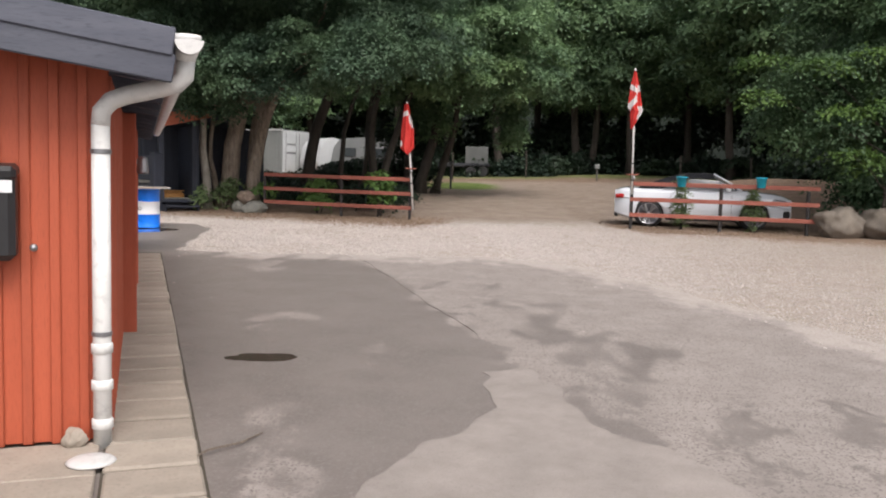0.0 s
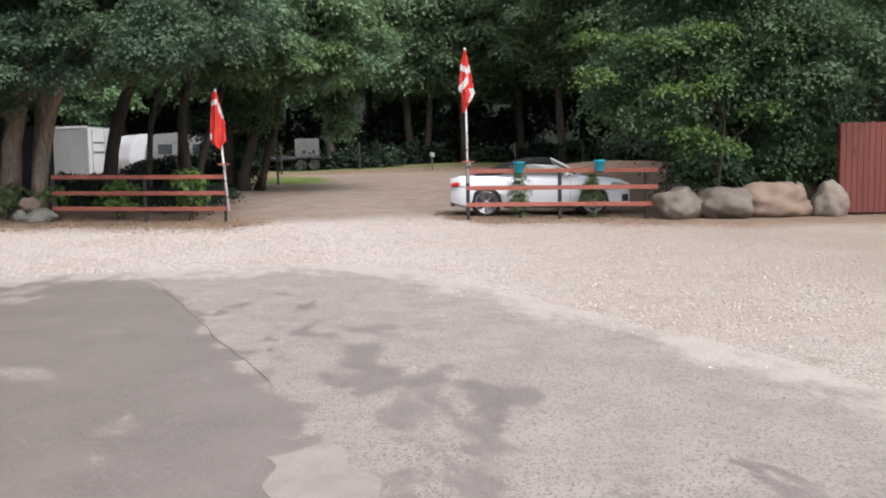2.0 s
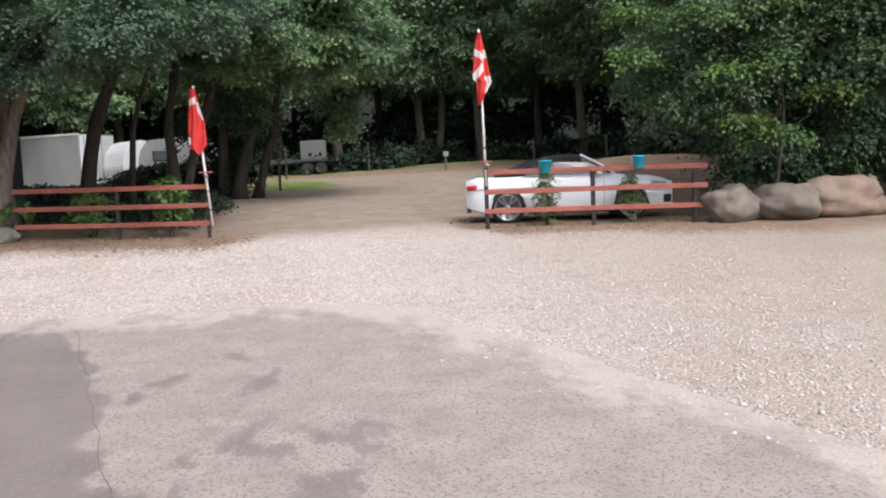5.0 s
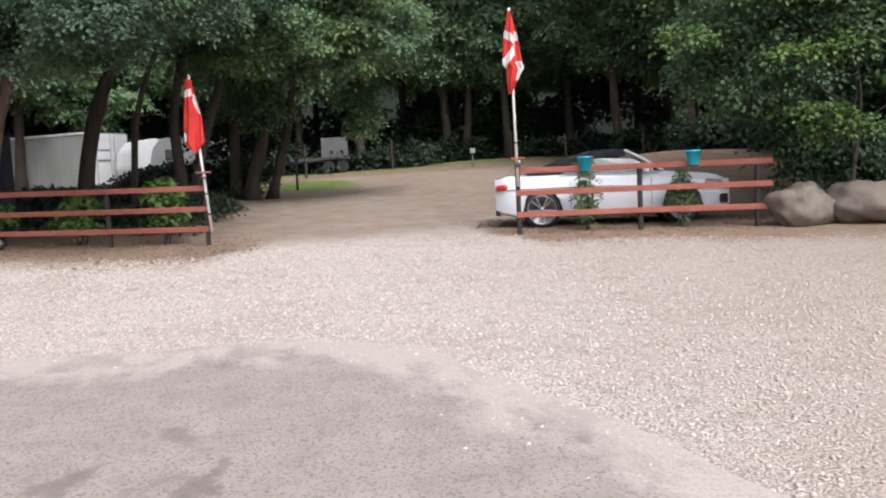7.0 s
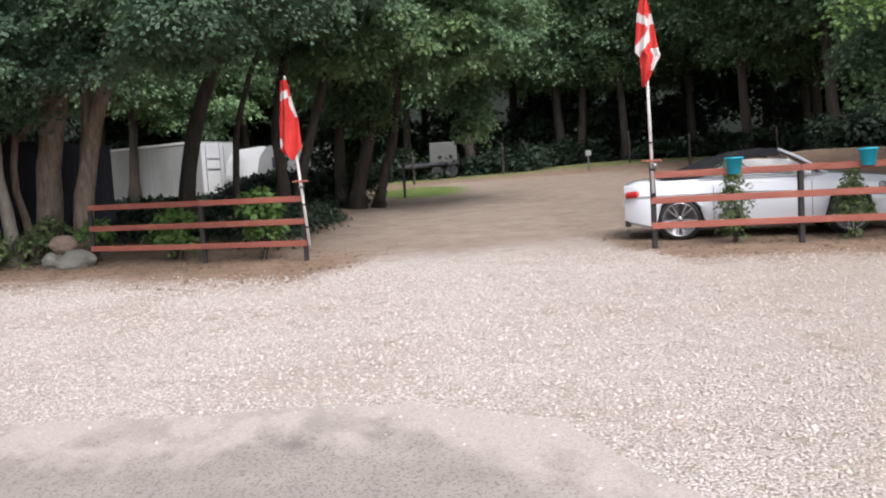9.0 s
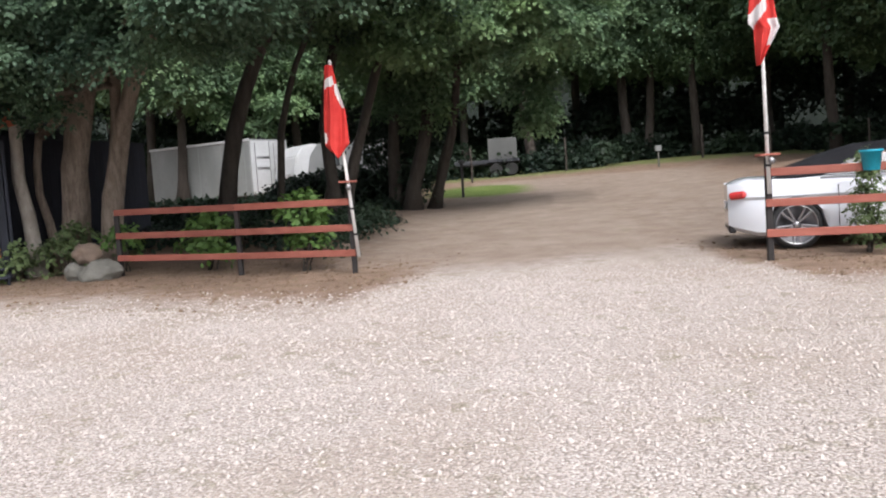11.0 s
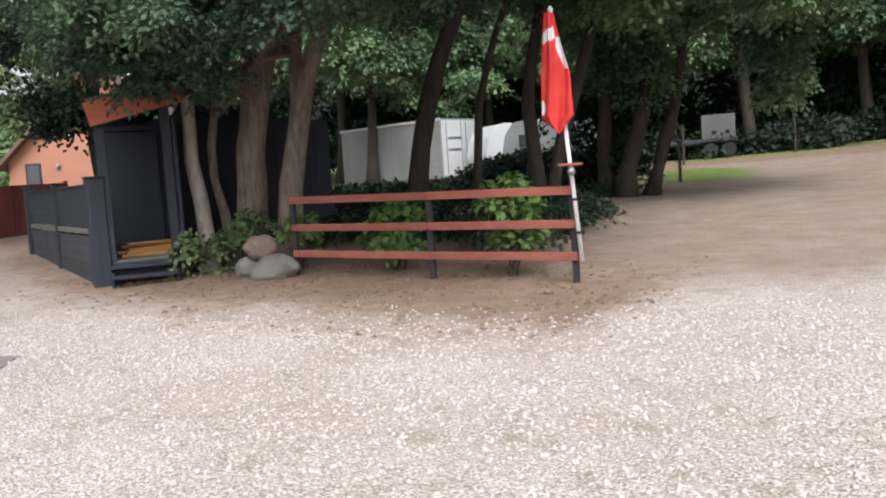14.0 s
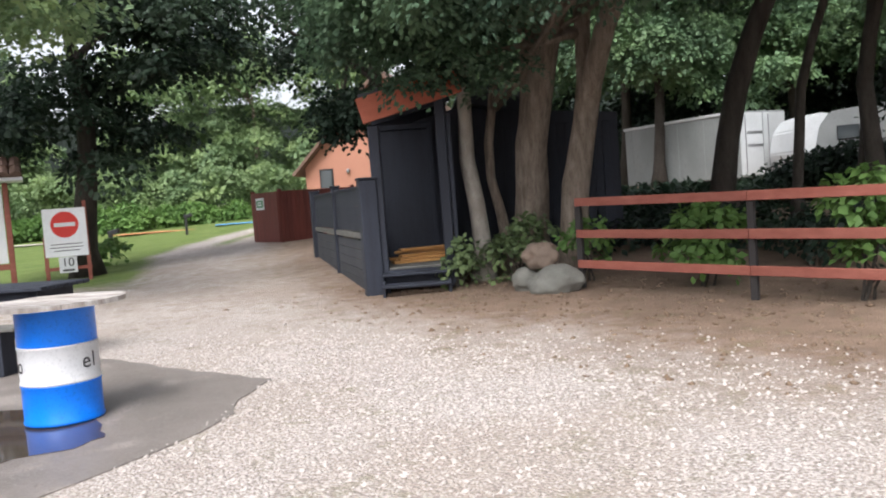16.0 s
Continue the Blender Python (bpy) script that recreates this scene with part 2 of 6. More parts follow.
SOFT_TOP = surface("black_canvas", (0.018, 0.019, 0.024), (0.026, 0.027, 0.033), 5, 150, 0.85)
GLASS = plain("dark_tinted_glass", (0.05, 0.06, 0.065), 0.1, 0.0, 0.0, 0.6, 0.6)
CAR_GLASS = plain("car_window_glass", (0.10, 0.11, 0.118), 0.14, 0.0, 0.0, 0.2, 0.4)
RUBBER = surface("black_rubber", (0.015, 0.015, 0.016), (0.025, 0.025, 0.025), 8, 60, 0.8)
ALLOY = plain("grey_alloy", (0.42, 0.42, 0.44), 0.3, 0.9)
BLACK_PLASTIC = surface("black_plastic", (0.012, 0.012, 0.014), (0.018, 0.018, 0.02), 4, 60, 0.4, bump=0.05)
TAIL_RED = plain("red_lamp_lens", (0.45, 0.01, 0.01), 0.15, 0, 0, 1.0)
LAMP_CLEAR = plain("clear_lamp_lens", (0.25, 0.27, 0.3), 0.08, 0.2, 0, 1.0)
CYAN = surface("turquoise_plastic", (0.005, 0.36, 0.52), (0.015, 0.43, 0.60), 4, 30, 0.4, bump=0.03)
DRUM_BLUE = surface("blue_drum_paint", (0.0, 0.17, 0.80), (0.005, 0.20, 0.86), 3, 40, 0.35, bump=0.05)
DRUM_WHITE = surface("white_drum_paint", (0.72, 0.73, 0.74), (0.62, 0.63, 0.65), 3, 40, 0.4, bump=0.05)
PLY_GREY = surface("worn_grey_plank", (0.50, 0.48, 0.46), (0.20, 0.16, 0.13), 5, 25, 0.8, bump=0.4, stretch=(1, 5, 1), vary=0.3)
PINE = surface("fresh_pine", (0.48, 0.24, 0.075), (0.55, 0.30, 0.11), 2, 25, 0.7, stretch=(0.6, 5, 5))
ORANGE_WALL = surface("orange_render", (0.40, 0.185, 0.125), (0.45, 0.215, 0.145), 1.0, 60, 0.9, bump=0.3)
# Panel grey darkened: the canopy's shade is put into this colour.
PANEL_SHADED = surface("shaded_grey_panel", (0.12, 0.125, 0.122), (0.085, 0.09, 0.088), 0.8, 30, 0.5, bump=0.05)
SIGN_WHITE = surface("white_sign_plate", (0.74, 0.75, 0.76), (0.66, 0.67, 0.69), 2, 40, 0.45, bump=0.02)
SIGN_RED = surface("red_sign_paint", (0.62, 0.03, 0.02), (0.55, 0.03, 0.02), 3, 40, 0.4, bump=0.02)
INK = plain("black_ink", (0.02, 0.02, 0.022), 0.6)
GREEN_SIGN = plain("green_sign_paint", (0.03, 0.22, 0.08), 0.5)
BOX_WHITE = surface("white_box_panel", (0.52, 0.54, 0.55), (0.42, 0.44, 0.44), 0.8, 30, 0.5, bump=0.05)
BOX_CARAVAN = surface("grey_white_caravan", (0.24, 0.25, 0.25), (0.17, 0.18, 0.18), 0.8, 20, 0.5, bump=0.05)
# Greyer than the doors: shade on the trailer's long side is in the colour.
BOX_SIDE = surface("shade_grey_box", (0.25, 0.265, 0.26), (0.18, 0.195, 0.19), 0.7, 14, 0.6, bump=0.08, stretch=(1, 1, 0.4))
TILE_ROOF = surface("brown_roof_tile", (0.10, 0.06, 0.045), (0.15, 0.09, 0.065), 3, 40, 0.8)
WATER = plain("puddle_water", (0.065, 0.05, 0.04), 0.06, 0.0, 0.0, 0.0, 0.6)
PLAY_ORANGE = surface("orange_mat", (0.55, 0.22, 0.09), (0.6, 0.26, 0.12), 1, 30, 0.8)
PLAY_BLUE = surface("blue_mat", (0.08, 0.27, 0.55), (0.1, 0.32, 0.6), 1, 30, 0.8)
SAND = surface("pale_sand_path", (0.5, 0.46, 0.41), (0.42, 0.38, 0.34), 1, 30, 0.9)
LEAF_MAPLE = leaf_mat("maple_leaf", (0.028, 0.058, 0.038), (0.088, 0.15, 0.10))
LEAF_BEECH = leaf_mat("beech_leaf", (0.030, 0.064, 0.037), (0.080, 0.142, 0.078))
LEAF_LIME = leaf_mat("fresh_green_leaf", (0.045, 0.098, 0.03), (0.092, 0.168, 0.05))
LEAF_FOREST = leaf_mat("forest_leaf", (0.050, 0.096, 0.058), (0.145, 0.235, 0.138))
# Brighter copy of the maple leaf: daylight on these crowns is painted in.
LEAF_SYCAMORE_LIT = leaf_mat("lit_sycamore_leaf", (0.060, 0.114, 0.066), (0.175, 0.282, 0.16))
# Leaf colour taken near black: shade beneath the crowns is put into it.
LEAF_SHADED = leaf_mat("painted_shade_leaf", (0.010, 0.022, 0.017), (0.030, 0.052, 0.036))
# Pale green lifted further: sky light on the leaves is in the colour.
LEAF_PALE_LIT = leaf_mat("pale_lit_leaf", (0.10, 0.17, 0.085), (0.21, 0.30, 0.155))
LEAF_BRIGHT = leaf_mat("bright_shrub_leaf", (0.07, 0.15, 0.04), (0.14, 0.25, 0.08))
LEAF_CONIFER = leaf_mat("conifer_sprig", (0.06, 0.10, 0.05), (0.15, 0.21, 0.10), 0.2)
BACK_SHADE = surface("far_wood_shade", (0.006, 0.011, 0.009), (0.015, 0.024, 0.018), 0.25, 2.0, 0.95, bump=0)


def cloth(name, c1, c2):
    m, n, l, b = node_mat(name)
    tc = n.new("ShaderNodeTexCoord")
    c = mix_node(n, l, ramp_node(n, l, noise_node(n, l, tc.outputs["Object"], 5, 4), 0.3, 0.7), c1, c2)
    l.new(c, b.inputs["Base Color"])
    b.inputs["Roughness"].default_value = 0.85
    bump_node(n, l, noise_node(n, l, tc.outputs["Object"], 25, 3), b, 0.4, 0.01)
    t = n.new("ShaderNodeBsdfTranslucent")
    l.new(c, t.inputs["Color"])
    ms = n.new("ShaderNodeMixShader")
    ms.inputs["Fac"].default_value = 0.3
    l.new(b.outputs["BSDF"], ms.inputs[1])
    l.new(t.outputs["BSDF"], ms.inputs[2])
    l.new(ms.outputs["Shader"], n["Material Output"].inputs["Surface"])
    return m


FLAG_RED = cloth("red_flag_cloth", (0.60, 0.035, 0.03), (0.72, 0.06, 0.05))
FLAG_WHITE = cloth("white_flag_cloth", (0.70, 0.68, 0.68), (0.78, 0.76, 0.76))


# ---- building helpers ----
def thing(name, m, label, category, group="", kind=""):
    e = new(name)
    e.empty_display_size = 0.2
    e.matrix_world = m
    return tagged(e, label, category, group, kind)


def link_mesh(name, me, mat, parent=None, label=""):
    ob = new(name, me)
    for x in (mat if isinstance(mat, (list, tuple)) else [mat]):
        me.materials.append(x)
    if parent is not None:
        ob.parent = parent
    if label:
        tagged(ob, label)
    return ob


def part(name, bm, mat, parent=None, label="", smooth=False):
    me = bpy.data.meshes.new(name)
    bm.normal_update()
    bm.to_mesh(me)
    bm.free()
    if smooth:
        me.polygons.foreach_set("use_smooth", [True] * len(me.polygons))
    return link_mesh(name, me, mat, parent, label)


def link_mesh_shared(name, me, parent):
    """One more piece on a mesh that is there already."""
    ob = new(name, me)
    ob.parent = parent
    return ob


def box(sx, sy, sz, m=None, bevel=0.008, bm=None):
    """A bevelled block centred on m."""
    b2 = bmesh.new()
    bmesh.ops.create_cube(b2, size=1.0, matrix=Matrix.Diagonal((sx, sy, sz, 1)))
    if bevel:
        bmesh.ops.bevel(b2, geom=b2.edges[:], offset=min(bevel, 0.3 * min(sx, sy, sz)), segments=1, affect='EDGES')
    if m is not None:
        bmesh.ops.transform(b2, matrix=m, verts=b2.verts[:])
    if bm is None:
        return b2
    tmp = bpy.data.meshes.new("tmp")
    b2.to_mesh(tmp)
    b2.free()
    bm.from_mesh(tmp)
    bpy.data.meshes.remove(tmp)
    return bm


def at(x, y, z, rx=0, ry=0, rz=0):
    return pose(x, y, z, rx, ry, rz)


def tube(pts, radii, seg=10, bm=None, rough=0.0, caps=True):
    """A round tapered tube along pts."""
    bm = bm or bmesh.new()
    pts = [Vector(p) for p in pts]
    rings = []
    for i, p in enumerate(pts):
        d = (pts[min(i + 1, len(pts) - 1)] - pts[max(i - 1, 0)]).normalized()
        side = d.cross(Vector((0, 1, 0.3))).normalized()
        up = side.cross(d).normalized()
        ring = []
        for k in range(seg):
            a = 2 * math.pi * k / seg
            r = radii[i]
            if rough:
                r *= 1 + rough * noise.noise(Vector((math.cos(a) * 1.3, math.sin(a) * 1.3, i * 0.7)) + p)
            ring.append(bm.verts.new(p + side * (r * math.cos(a)) + up * (r * math.sin(a))))
        rings.append(ring)
    for a, b in zip(rings, rings[1:]):
        for k in range(seg):
            bm.faces.new((a[k], a[(k + 1) % seg], b[(k + 1) % seg], b[k]))
    if caps:
        bm.faces.new(rings[0][::-1])
        bm.faces.new(rings[-1])
    return bm


def lathe(profile, seg=32, bm=None):
    """A turned shape from (radius, z) pairs."""
    bm = bm or bmesh.new()
    rings = [[bm.verts.new((r * math.cos(2 * math.pi * k / seg), r * math.sin(2 * math.pi * k / seg), z)) for k in range(seg)] for r, z in profile]
    for a, b in zip(rings, rings[1:]):
        for k in range(seg):
            bm.faces.new((a[k], a[(k + 1) % seg], b[(k + 1) % seg], b[k]))
    bm.faces.new(rings[0][::-1])
    bm.faces.new(rings[-1])
    return bm


def prism(outline, z0, z1, bm=None):
    bm = bm or bmesh.new()
    lo = [bm.verts.new((x, y, z0)) for x, y in outline]
    hi = [bm.verts.new((x, y, z1)) for x, y in outline]
    bm.faces.new(lo[::-1])
    bm.faces.new(hi)
    for i in range(len(lo)):
        j = (i + 1) % len(lo)
        bm.faces.new((lo[i], lo[j], hi[j], hi[i]))
    return bm


def lettering(text, size, m, mat, parent, name="lettering"):
    cu = bpy.data.curves.new(name, 'FONT')
    cu.body, cu.size, cu.extrude = text, size, 0.001
    cu.align_x, cu.align_y = 'CENTER', 'CENTER'
    tmp = new(name + "_curve", cu)
    me = bpy.data.meshes.new_from_object(tmp.evaluated_get(bpy.context.evaluated_depsgraph_get()))
    bpy.data.objects.remove(tmp)
    bpy.data.curves.remove(cu)
    me.materials.clear()
    ob = link_mesh(name, me, mat, parent)
    ob.matrix_local = m
    return ob


def hump(x, y, cx, cy, rx, ry, h):
    return h * math.exp(-((x - cx) / rx) ** 2 - ((y - cy) / ry) ** 2)


def gz(x, y):
    """Height of the ground: a gentle rise from the yard to the wood."""
    y = min(max(y, -40.0), 75.0)
    z = 0.02 * y if y < 24 else 0.48 + 0.047 * (y - 24)
    z += hump(x, y, 15, 36, 6, 5, 0.9) + hump(x, y, 12, 50, 8, 4, 0.4)
    return z + hump(x, y, -6.0, 26.2, 2.0, 1.6, 0.12) + hump(x, y, -3.5, 31, 3, 4, 0.25)


# ---- ground ----
def smooth(a, b, x):
    t = min(1.0, max(0.0, (x - a) / (b - a)))
    return t * t * (3 - 2 * t)


FENCE_A, FENCE_M, FENCE_B = Vector((-0.91, 22.48)), Vector((-2.80, 23.12)), Vector((-5.04, 23.87))
SHED_M = pose(-7.92, 23.4, 0.47, 0, 0, 48.65)


DRIVE = [Vector(p) for p in ((-9.0, 21.5), (-14.9, 26.5), (-19.4, 30.2), (-21.4, 33.0), (-22.5, 35.2), (-24.5, 39.0), (-28.0, 46.0))]


def from_drive(x, y):
    """Distance from the drive's middle line (plus on the shed's side) and how far along it."""
    best, run, p = (99.0, 1.0, 0.0), 0.0, Vector((x, y))
    for a, b in zip(DRIVE, DRIVE[1:]):
        d = b - a
        f = min(1.0, max(0.0, (p - a).dot(d) / d.length_squared))
        r = p - a - d * f
        if r.length < best[0]:
            best = (r.length, 1.0 if d.x * r.y - d.y * r.x < 0 else -1.0, run + f * d.length)
        run += d.length
    return best[0] * best[1], best[2]


def zones(x, y):
    n1 = noise.noise(Vector((x * 0.35, y * 0.35, 3.0)))
    n2 = noise.noise(Vector((x * 1.1, y * 1.1, 7.0))) * 0.4
    w = n1 + n2
    if x < -0.9:
        far = 22.48 + (-0.91 - x) * 0.43
    elif x < 4.6:
        far = 22.48 + 4.5 * smooth(-0.9, 1.2, x) - 4.5 * smooth(3.6, 4.6, x)
    else:
        far = 21.25 - (x - 4.68) * 0.17
    d = y - far
    dirt = smooth(-4.4, -0.9, d + 0.9 * w) if x < 1.2 else (smooth(-3.8, -0.8, d + 0.8 * w) if x > 7 else smooth(-2.8, -0.6, d + 0.7 * w))
    if 1.2 <= x < 3.6:
        dirt = 0.0
    dirt *= 1 - 0.6 * smooth(-0.6, 1.2, x + 0.8 * w) * smooth(3.6, 1.2, x)
    road = 0.0
    cx = 2.2 + max(0.0, y - 30) * 0.16
    if -2.6 < x < 16 and y > 21.0:
        off = abs(x - cx) + 0.8 * w
        inner = 1.6 if x < cx else 0.0          # the wood's edge reaches further in than the bank's
        road = smooth(21.5, 24.5, y + w) * smooth(6.6 - inner, 4.2 - inner, off)
        if y > 23.5:
            dirt = max(dirt, smooth(2.6 - 0.5 * inner, 4.5 - 0.7 * inner, off) * smooth(23.5, 25.5, y))
        dirt *= 1 - 0.85 * road
    if y > 45:
        dirt = max(dirt, smooth(45.0, 46.5, y + w))
    grass = smooth(1.3, 0.5, math.hypot((x - 0.7) / 1.9, (y - 41.0) / 3.0) + 0.3 * w)
    grass = max(grass, smooth(47.0, 48.5, y + w) * 0.55)
    if x < -9 and y > 18:
        off, along = from_drive(x, y)
        right = smooth(-0.3, 0.5, off)
        dirt = smooth(-2.5, 0.5, y - 22.3 + 0.5 * w) * (0.75 + 0.2 * w) * (0.25 + 0.75 * smooth(0.4, 2.4, off))
        lawn = smooth(1.2, 1.9, -off + 0.3 * w) * smooth(5.5, 8.5, along + w) + smooth(1.3, 1.9, off + 0.3 * w) * smooth(15.0, 16.5, along + w) * smooth(6.5, 5.0, off)
        mid = smooth(0.35, 0.1, abs(off) + 0.15 * w) * smooth(14, 16, along)
        grass = max(grass, min(1.0, lawn), mid) if y < 60 else grass
        on = smooth(1.7, 1.1, abs(off) + 0.2 * w) * smooth(9, 14, along)
        dirt *= 1 - on
    return dirt, grass, road


def axis(lo, hi, step, reach):
    mid = list(np.arange(lo, hi + 1e-6, step))
    out, d = [], step
    v = hi
    while v < reach:
        d *= 1.35
        v += d
        out.append(v)
    back, d, v = [], step, lo
    while v > -reach:
        d *= 1.35
        v -= d
        back.append(v)
    return back[::-1] + mid + out


def build_ground():
    xs, ys = axis(-40, 26, 0.4, 1500), axis(-6, 58, 0.4, 1500)
    nx, ny = len(xs), len(ys)
    verts, zs = [], []
    for y in ys:
        for x in xs:
            near = -40 < x < 26 and -6 < y < 58
            wob = noise.noise(Vector((x * 0.6, y * 0.6, 0))) * 0.012 if near and (y > 21) else 0.0
            verts.append((x, y, gz(x, y) + wob))
            zs.append(zones(x, y))
    faces = [(j * nx + i, j * nx + i + 1, (j + 1) * nx + i + 1, (j + 1) * nx + i) for j in range(ny - 1) for i in range(nx - 1)]
    me = bpy.data.meshes.new("ground")
    me.from_pydata(verts, [], faces)
    for k, name in enumerate(("dirt", "grass", "road")):
        a = me.attributes.new(name, 'FLOAT', 'POINT')
        a.data.foreach_set("value", [z[k] for z in zs])
    me.polygons.foreach_set("use_smooth", [True] * len(me.polygons))
    tagged(link_mesh("ground", me, MAT_GROUND), "pale gravel yard with bare earth, a sandy road and lawn", "ground", kind="structure")


build_ground()


def ragged(corners, step, amp, seed):
    """A closed outline through corners with a worn, uneven edge."""
    out = []
    for i, a in enumerate(corners):
        a, b = Vector(a), Vector(corners[(i + 1) % len(corners)])
        n = max(1, int((b - a).length / step))
        side = (b - a).normalized().orthogonal()
        for k in range(n):
            p = a.lerp(b, k / n)
            f = noise.noise(Vector((p.x * 0.9, p.y * 0.9, seed))) + 0.5 * noise.noise(Vector((p.x * 4, p.y * 4, seed)))
            out.append(p + side * amp * f)
    return out


ASPHALT_EDGE = [(7.5, -6), (5.6, 1.5), (4.4, 5.2), (3.85, 7.3), (3.15, 9.6), (2.6, 11.1), (2.2, 12.1), (1.95, 12.85), (1.1, 13.4), (-0.9, 13.5),
                (-3.0, 13.45), (-4.3, 13.6), (-4.5, 15.2), (-4.75, 16.7), (-4.95, 17.8), (-5.55, 19.05), (-6.7, 19.15), (-9.5, 19.3), (-14, 18.6), (-14, 8), (-9, -6)]


def flat_patch(name, outline, lift, mat, thick=0.02):
    bm = bmesh.new()
    top = [bm.verts.new((p.x, p.y, 0.02 * p.y + lift)) for p in outline]
    f = bm.faces.new(top)
    if f.calc_area() > 0 and f.normal.z < 0:
        f.normal_flip()
    ext = bmesh.ops.extrude_face_region(bm, geom=[f])
    vs = [e for e in ext["geom"] if isinstance(e, bmesh.types.BMVert)]
    bmesh.ops.translate(bm, vec=(0, 0, -thick), verts=top)
    bmesh.ops.triangulate(bm, faces=bm.faces[:])
    bmesh.ops.recalc_face_normals(bm, faces=bm.faces[:])
    return part(name, bm, mat)


tagged(flat_patch("asphalt_pavement", ragged(ASPHALT_EDGE, 0.18, 0.16, 2.0), 0.008, MAT_ASPHALT), "worn grey asphalt washed over with pale sand", "pavement", kind="structure")
for cx, cy, rx, ry, rz, s in ((-1.33, 6.32, 0.27, 0.13, 5, 1.0), (-6.75, 16.9, 1.35, 0.75, 25, 5.0)):
    ring = []
    for k in range(64):
        a = 2 * math.pi * k / 64
        r = 1 + 0.4 * noise.noise(Vector((math.cos(a) * 1.5, math.sin(a) * 1.5, s))) + 0.07 * noise.noise(Vector((math.cos(a) * 5, math.sin(a) * 5, s)))
        ring.append(Vector((cx, cy)) + Matrix.Rotation(radians(rz), 2) @ Vector((rx * r * math.cos(a), ry * r * math.sin(a))))
    tagged(flat_patch("puddle", ring, 0.012, WATER, 0.003), "shallow brown rain puddle on the asphalt", "puddle", kind="structure")


def crack(name, pts, width):
    """A thin uneven seam in the asphalt."""
    left, right = [], []
    for (xa, ya), (xb, yb) in zip(pts, pts[1:]):
        for k in range(14):
            p = Vector((xa, ya)).lerp(Vector((xb, yb)), k / 14)
            d = (Vector((xb, yb)) - Vector((xa, ya))).normalized().orthogonal()
            p += d * 0.05 * noise.noise(Vector((p.x * 3, p.y * 3, 2)))
            w = width * (0.6 + 0.8 * abs(noise.noise(Vector((p.x * 6, p.y * 6, 5)))))
            left.append(p + d * w)
            right.append(p - d * w)
    return flat_patch(name, left + right[::-1], 0.0125, SEAM, 0.003)


tagged(crack("asphalt_seam", [(-1.18, 12.84), (-0.44, 10.1), (-0.2, 9.15), (0.05, 8.34), (0.22, 7.77), (0.35, 7.19)], 0.0025), "dark cracked seam between two asphalt layings", "seam", kind="structure")


# sand washed out over the asphalt in a ragged tongue
WASH = surface("washed_sand", (0.225, 0.20, 0.182), (0.305, 0.27, 0.245), 4.0, 130, 0.92, bump=0.4, depth=0.004)
WASH_EDGE = [(-0.9, 1.5), (-0.34, 3.7), (-0.05, 4.45), (0.36, 5.16), (0.29, 6.05), (0.64, 6.27), (0.84, 5.33), (0.97, 4.68), (1.23, 4.46), (1.36, 4.2), (1.5, 3.6), (1.9, 1.5)]
tagged(flat_patch("sand_wash", ragged(WASH_EDGE, 0.05, 0.17, 11.0), 0.0115, WASH, 0.002), "thin pale sand washed over the worn asphalt", "sand", kind="structure")


